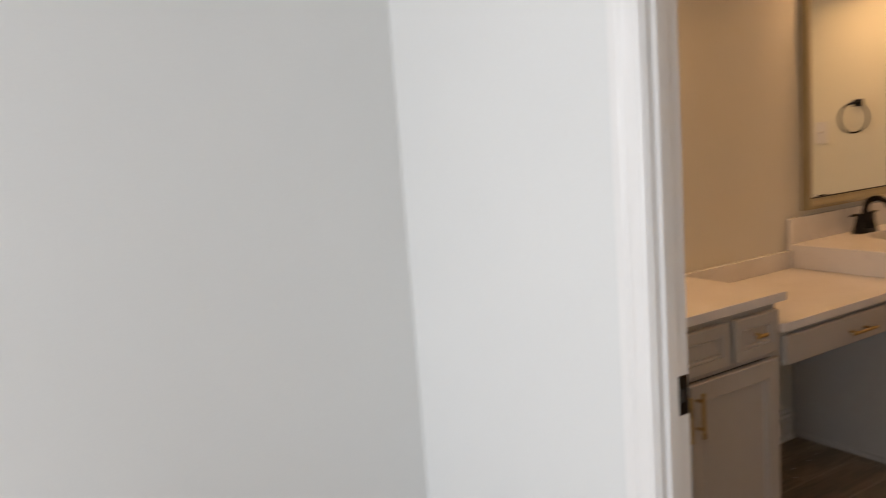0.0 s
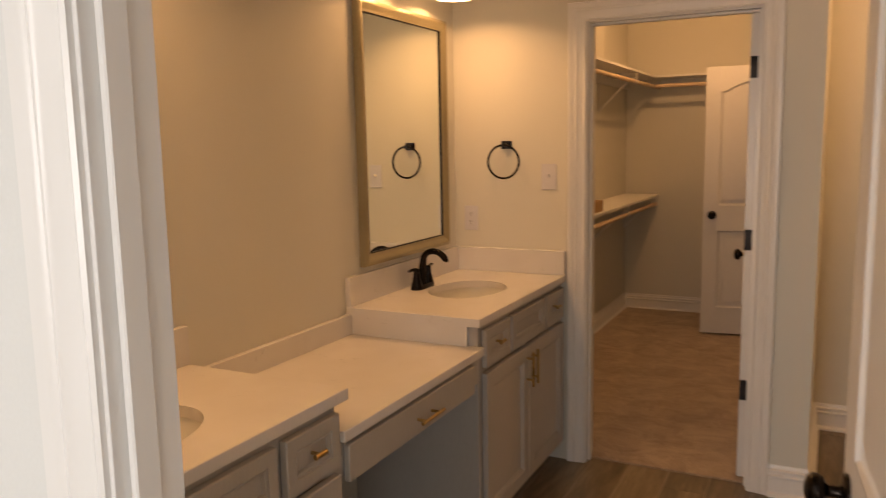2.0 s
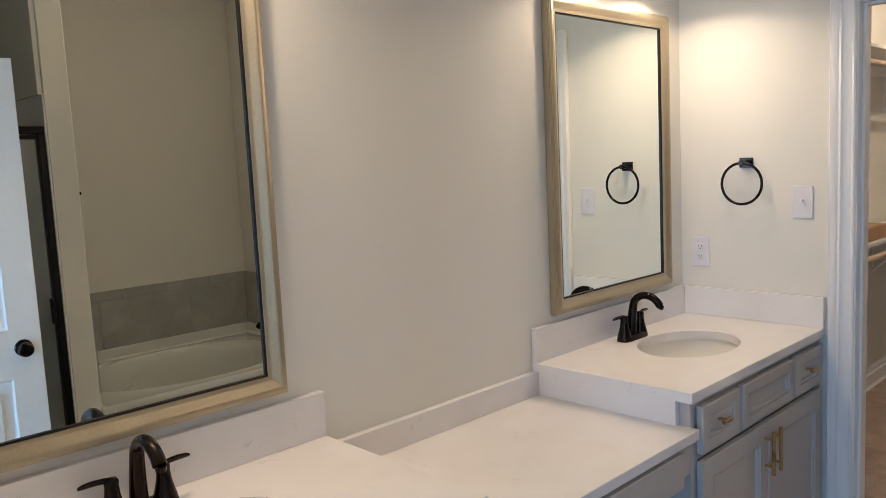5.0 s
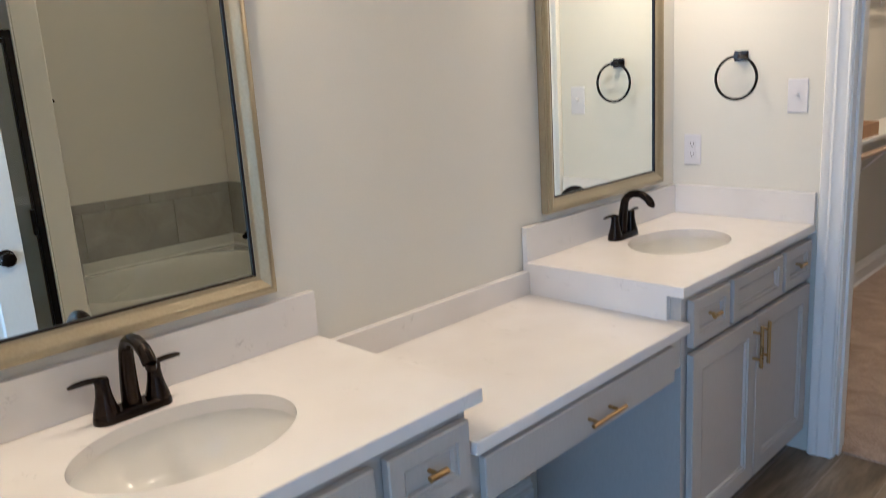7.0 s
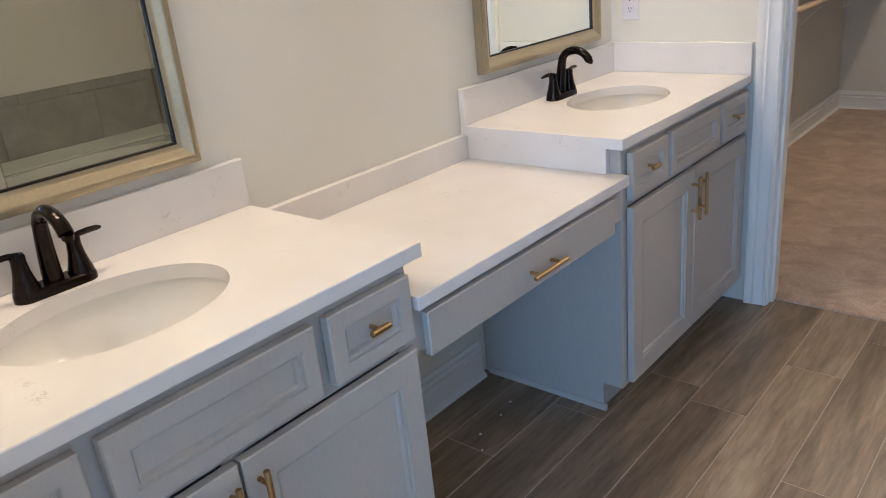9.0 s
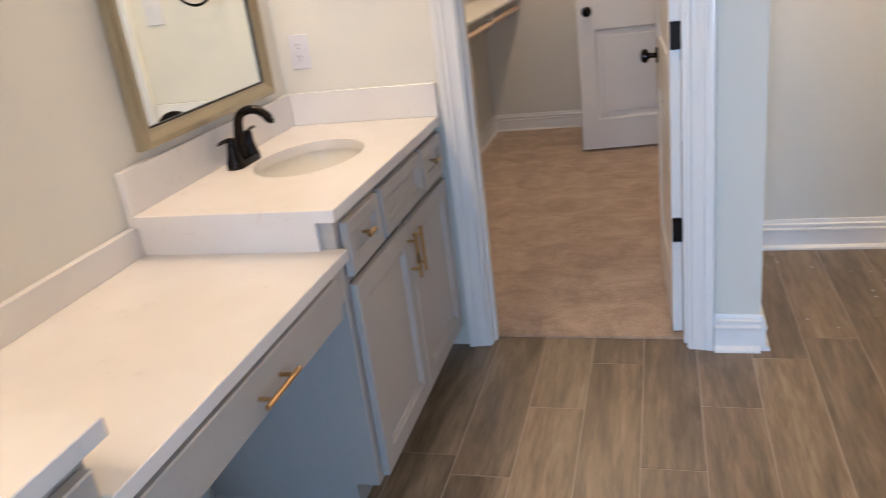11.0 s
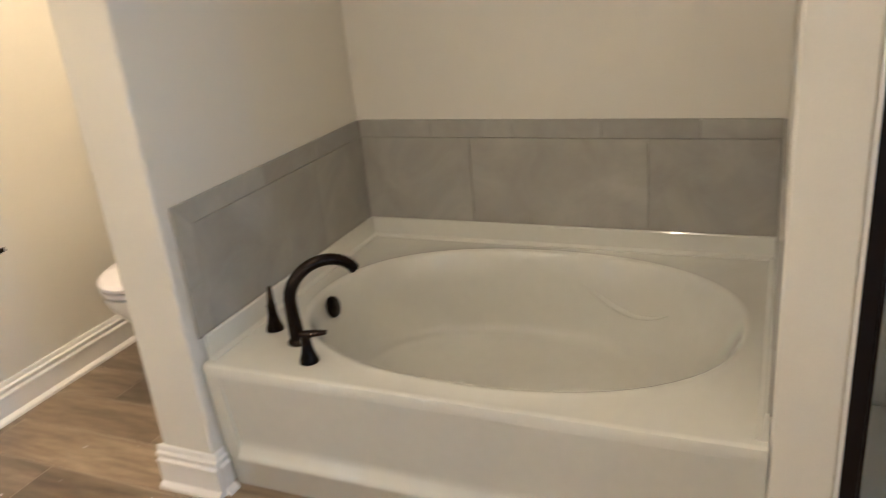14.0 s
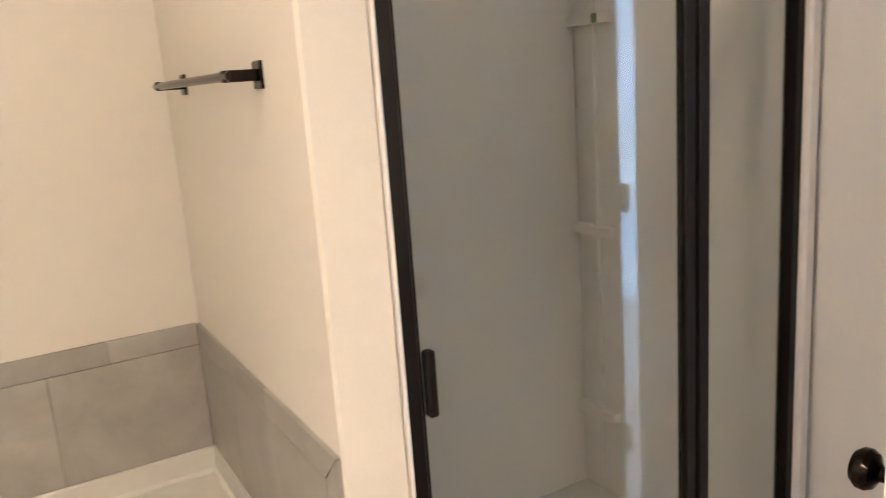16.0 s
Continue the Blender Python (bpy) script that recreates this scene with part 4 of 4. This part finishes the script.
part("bar", tube(bmesh.new(), [(2.57, 0.062, 0), (2.571, 0.062, 0), (3.208, 0.062, 0), (3.209, 0.062, 0)], [0.006, 0.0085, 0.0085, 0.006], 16), BRONZE, tb)
for x in (2.60, 3.18):
    part("bracket", boxes((x - 0.022, x + 0.022, 0.0005, 0.009, -0.024, 0.024), (x - 0.010, x + 0.010, 0.009, 0.070, -0.010, 0.010), bev=0.002), BRONZE, tb)
tp = base("paper_holder", pose(2.525, 8.74, 0.598), "dark bronze toilet paper holder bar on the wall", "paper holder")
part("bar", tube(bmesh.new(), [(-0.100, -0.055, -0.003), (-0.099, -0.055, -0.003), (-0.06, -0.055, -0.006), (-0.03, -0.055, -0.009), (0.0, -0.055, -0.010), (0.03, -0.055, -0.009), (0.06, -0.055, -0.006), (0.099, -0.055, -0.003), (0.100, -0.055, -0.003)],
                 [0.006, 0.0085, 0.008, 0.0075, 0.0075, 0.0075, 0.008, 0.0085, 0.006], 14), BRONZE, tp)
for x in (-0.072, 0.072):
    part("bracket", boxes((x - 0.020, x + 0.020, -0.009, -0.0005, -0.020, 0.020), (x - 0.008, x + 0.008, -0.062, -0.009, -0.013, 0.003), bev=0.002), BRONZE, tp)


def toilet(x, y):
    """Bowl towards -x, tank against the outer wall."""
    root = base("toilet", pose(x, y, 0), "white porcelain toilet with a closed lid beside the wall", "toilet")
    n = 40
    def egg(L0, L1, w, z, dx=0.0):
        out = []
        for i in range(n):
            t = 2 * math.pi * i / n
            c, s = math.cos(t), math.sin(t)
            out.append(Vector((dx + (L1 if c > 0 else L0) * c, w * s, z)))
        return out
    part("bowl", skin(bmesh.new(), [egg(0.17, 0.24, 0.105, 0.0, 0.32), egg(0.17, 0.24, 0.105, 0.03, 0.32), egg(0.15, 0.22, 0.092, 0.12, 0.32), egg(0.19, 0.22, 0.12, 0.24, 0.29), egg(0.235, 0.20, 0.165, 0.33, 0.26),
                                    egg(0.252, 0.20, 0.180, 0.375, 0.255), egg(0.252, 0.20, 0.180, 0.392, 0.255), egg(0.22, 0.17, 0.15, 0.396, 0.255)], True, True, True), PORCELAIN, root)
    part("seat", skin(bmesh.new(), [egg(0.25, 0.19, 0.180, 0.400, 0.255), egg(0.256, 0.195, 0.186, 0.404, 0.255), egg(0.256, 0.195, 0.186, 0.416, 0.255), egg(0.25, 0.19, 0.18, 0.420, 0.255)], True, True, True), PLASTIC, root)
    part("lid", skin(bmesh.new(), [egg(0.25, 0.19, 0.180, 0.424, 0.255), egg(0.257, 0.195, 0.187, 0.428, 0.255), egg(0.257, 0.195, 0.187, 0.438, 0.255), egg(0.245, 0.185, 0.175, 0.446, 0.255), egg(0.12, 0.09, 0.09, 0.449, 0.255)], True, True, True), PLASTIC, root)
    part("tank", boxes((0.50, 0.70, -0.19, 0.19, 0.40, 0.735), bev=0.02), PORCELAIN, root)
    part("tank_lid", boxes((0.49, 0.71, -0.20, 0.20, 0.7355, 0.765), bev=0.008), PORCELAIN, root)
    part("pedestal", boxes((0.42, 0.66, -0.10, 0.10, 0.0, 0.40), bev=0.02), PORCELAIN, root)
    return root


toilet(2.70, 8.33)

# ---- shower ----
SX = 2.42
sh = base("shower_enclosure", pose(0, 0, 0), "black bronze framed glass shower enclosure", "shower enclosure")
part("sill", boxes((SX - 0.022, SX + 0.022, 5.062, 6.137, 0.12, 0.15), bev=0.002), BLACK, sh)
part("header", boxes((SX - 0.02, SX + 0.02, 5.062, 6.137, 1.795, 1.83), bev=0.002), BLACK, sh)
part("wall_jamb", boxes((SX - 0.018, SX + 0.018, 6.106, 6.137, 0.15, 1.795), bev=0.002), BLACK, sh)
part("wall_jamb", boxes((SX - 0.018, SX + 0.018, 5.062, 5.088, 0.15, 1.795), bev=0.002), BLACK, sh)
part("post", boxes((SX - 0.02, SX + 0.02, 5.372, 5.404, 0.15, 1.795), (SX - 0.014, SX + 0.014, 5.407, 5.440, 0.16, 1.79), bev=0.003), BLACK, sh)
pane = part("fixed_pane", boxes((SX - 0.003, SX + 0.003, 5.088, 5.372, 0.15, 1.795)), GLASS, sh)
dglass = part("glass_door", boxes((SX - 0.003, SX + 0.003, 5.441, 6.099, 0.17, 1.785)), GLASS, sh)
pane.visible_shadow = dglass.visible_shadow = False
part("door_rail", boxes((SX - 0.012, SX + 0.012, 5.441, 6.102, 0.155, 0.18), (SX - 0.012, SX + 0.012, 5.441, 6.102, 1.77, 1.792), (SX - 0.012, SX + 0.012, 6.099, 6.105, 0.18, 1.77)), BLACK, dglass)
part("door_handle", boxes((SX - 0.034, SX - 0.012, 6.080, 6.100, 0.885, 1.01), bev=0.004), BLACK, dglass)
su = base("shower_surround", pose(0, 0, 0), "white moulded fibreglass shower surround with corner shelves", "shower surround")
part("base_pan", boxes((2.385, 3.395, 5.045, 6.145, 0.0, 0.055), (2.385, 2.455, 5.045, 6.137, 0.055, 0.12), bev=0.008), FIBREGLASS, su)
part("wall_panel", boxes((3.20, 3.405, 5.063, 6.1365, 0.055, 1.98), bev=0.006), FIBREGLASS, su)
part("wall_panel", boxes((2.385, 3.405, 5.024, 5.062, 0.055, 1.98), bev=0.006), FIBREGLASS, su)
part("wall_panel", boxes((2.394, 3.405, 6.1372, 6.1450, 0.055, 1.98), bev=0.002), FIBREGLASS, su)
part("back_panel", boxes((3.186, 3.1995, 5.10, 6.09, 0.075, 1.90), bev=0.005), FIBREGLASS, su)
for z in (0.335, 0.955, 1.60):
    bm = bmesh.new()
    pts = [(3.199, 5.061, z), (3.030, 5.061, z), (3.034, 5.085, z), (3.050, 5.093, z), (3.09, 5.098, z), (3.199, 5.098, z)]
    flat_poly(bm, pts, (0, 0, 1), 0.03)
    part("shelf", bm, FIBREGLASS, su)
STICKER = speckle(material("green_sticker", (0.09, 0.14, 0.04), 0.5), 30.0, 200.0, ((0.08, 0.12, 0.035), (0.11, 0.17, 0.05)))
part("sticker", boxes((3.060, 3.080, 5.0925, 5.0995, 1.602, 1.629), bev=0.0005), STICKER, su, "small green maker's sticker")
part("shelf_back", boxes((3.10, 3.125, 5.0605, 5.075, 0.10, 1.94), bev=0.004), FIBREGLASS, su)

# ---- closet ----
def closet_shelf(z, y0, y1, label, posts):
    root = base("closet_shelf", pose(0, 0, z), label, "shelf", "closet shelves")
    part("board", boxes((0.001, 0.30, y0, y1, -0.009, 0.009), bev=0.001), WIRE, root)
    part("cleat", boxes((0.001, 0.018, y0, y1, -0.08, -0.0095)), WIRE, root)
    part("rod", tube(bmesh.new(), [(0.28, y0, -0.078), (0.28, y1, -0.078)], 0.016, 16), ROD, root)
    for y in posts:
        part("bracket", boxes((0.001, 0.006, y - 0.012, y + 0.012, -0.30, -0.0095), (0.006, 0.295, y - 0.012, y + 0.012, -0.0145, -0.0095), (0.290, 0.296, y - 0.010, y + 0.010, -0.06, -0.0145)), WIRE, root)
        part("brace", tube(bmesh.new(), [(0.004, y, -0.29), (0.15, y, -0.15), (0.27, y, -0.05), (0.295, y, -0.06), (0.30, y, -0.085), (0.285, y, -0.098), (0.262, y, -0.085)], 0.006, 8), WIRE, root)
    return root


closet_shelf(2.045, 7.93, 11.32, "white closet shelf with a hanging rod on the side wall", (9.0, 10.4))
closet_shelf(1.04, 7.93, 11.30, "lower white closet shelf with a hanging rod on the side wall", (9.0, 10.2, 11.26))
bs = base("closet_shelf", pose(0, 0, 2.045), "white closet shelf with a hanging rod on the end wall", "shelf", "closet shelves")
part("board", boxes((0.302, 1.50, 11.03, 11.329, -0.009, 0.009), bev=0.001), WIRE, bs)
part("cleat", boxes((0.302, 1.50, 11.311, 11.329, -0.08, -0.0095)), WIRE, bs)
part("rod", tube(bmesh.new(), [(0.302, 11.05, -0.078), (1.50, 11.05, -0.078)], 0.016, 16), ROD, bs)
cb = base("cardboard_box", pose(0.18, 9.34, 1.0495), "small brown cardboard box on the closet shelf", "box")
part("carton", boxes((-0.095, 0.095, -0.20, 0.20, 0.0, 0.070), bev=0.002), CARDBOARD, cb)
for sg in (-1, 1):
    part("flap", boxes((-0.093 if sg < 0 else 0.001, -0.001 if sg < 0 else 0.093, -0.198, 0.198, 0.0702, 0.0732), bev=0.0008), CARDBOARD, cb)
part("tape", boxes((-0.024, 0.024, -0.2012, 0.2012, 0.0733, 0.0738)), TAPE, cb, "clear brown packing tape")

# plaster specks left on the floor
bm = bmesh.new()
sr = random.Random(11)
for i in range(26):
    sx, sy, r = sr.uniform(1.75, 2.5), sr.uniform(7.75, 8.6), sr.uniform(0.0015, 0.005)
    if i > 21:
        sx, sy, r = sr.uniform(0.08, 0.35), sr.uniform(6.4, 6.78), sr.uniform(0.003, 0.0045)
    vs = [(sx + r * sr.uniform(0.7, 1.3) * math.cos(a), sy + r * sr.uniform(0.7, 1.6) * math.sin(a), 0.0003) for a in [math.pi * k / 3 for k in range(6)]]
    flat_poly(bm, vs, (0, 0, 1), 0.0009)
tagged(part("plaster_specks", bm, PLASTIC), "white plaster specks scattered on the floor tiles", "debris", kind="stuff")

# ---- tiles last ----
structure("floor_grout", boxes((0.0, 3.41, 5.016, 7.866, -0.012, -0.0011), (1.626, 3.41, 7.866, 8.74, -0.012, -0.0011)), GROUT, "beige grout between the floor tiles", "grout")
tile_floor = base("floor", pose(0, 0, 0), "wood-look porcelain plank tile floor of the bathroom", "floor", kind="structure")
PITCH, LEN, GAP = 0.1815, 0.905, 0.0030
me = mesh_of("plank", boxes((GAP / 2, PITCH - GAP / 2, GAP / 2, LEN - GAP / 2, -0.010, 0.0), bev=0.0012), WOODTILE)
rng = random.Random(4)
OFFS = {-1: 0.31, 0: 0.675, 1: 0.062, 2: 0.39, 3: 0.715, 4: 0.12, 5: 0.27, 6: 0.445}
for i in range(-5, 14):
    x = 0.869 + i * PITCH
    off = OFFS.get(i, (0.17 + i * 0.337) % LEN)
    y = 4.0 + off - LEN
    while y < 8.74:
        if y + LEN > 5.01:
            y0, y1 = max(y, 5.016), min(y + LEN, 8.74 if x > 1.5 else 7.868)
            if y1 - y0 > 0.03:
                if y0 > y or y1 < y + LEN:
                    p = new("plank", mesh_of("plank", boxes((GAP / 2, PITCH - GAP / 2, GAP / 2, y1 - y0 - GAP / 2, -0.010, 0.0), bev=0.0012), WOODTILE))
                else:
                    p = new("plank", me)
                p.location = (x, y0, 0)
                p.parent = tile_floor
        y += LEN

wt = base("tub_wall_tile", pose(0, 0, 0), "grey stone-look tile band round the bathtub", "wall tile", kind="structure")
part("grout_bed", boxes((3.4045, 3.4098, 6.266, 7.704, 0.482, 0.852), (2.41, 3.4045, 7.6985, 7.7045, 0.482, 0.852), (2.41, 3.4045, 6.2655, 6.2715, 0.482, 0.852)), GROUTG, wt)


def tile(x0, x1, y0, y1, z0, z1):
    part("tile", boxes((x0, x1, y0, y1, z0, z1), bev=0.001), STONETILE, wt)


g = 0.001
ZR, ZT, ZB = 0.797, 0.859, 0.491
ys = [6.277, 6.664, 7.27, 7.692]
for a, b in zip(ys, ys[1:]):
    tile(3.398, 3.4075, a + g, b - g, ZB, ZR - g)
ys = [6.277, 6.51, 6.812, 7.11, 7.41, 7.692]
for a, b in zip(ys, ys[1:]):
    tile(3.398, 3.4075, a + g, b - g, ZR + g, ZT)


def trim_tile(pts, ya, yb):
    """A bevel-cut edge tile: outline of (x, z) on an end wall."""
    part("tile", flat_poly(bmesh.new(), [(x, ya, z) for x, z in pts], (0, 1, 0), yb - ya), STONETILE, wt)


XE, XI = 2.405, 2.465
for ya, yb in ((7.692, 7.7015), (6.268, 6.2775)):
    for a, b in ((XI, 3.08), (3.08, 3.397)):
        tile(a + g, b - g, ya, yb, ZB, ZR - g)
    trim_tile([(XE, ZT), (XI + g, ZR + g), (2.80 - g, ZR + g), (2.80 - g, ZT)], ya, yb)
    for a, b in ((2.80, 3.10), (3.10, 3.397)):
        tile(a + g, b - g, ya, yb, ZR + g, ZT)
    trim_tile([(XE, 0.635 + g), (XI - g, 0.635 + g), (XI - g, ZR - g), (XE, ZT - 0.003)], ya, yb)
    tile(XE, XI - g, ya, yb, ZB, 0.635 - g)
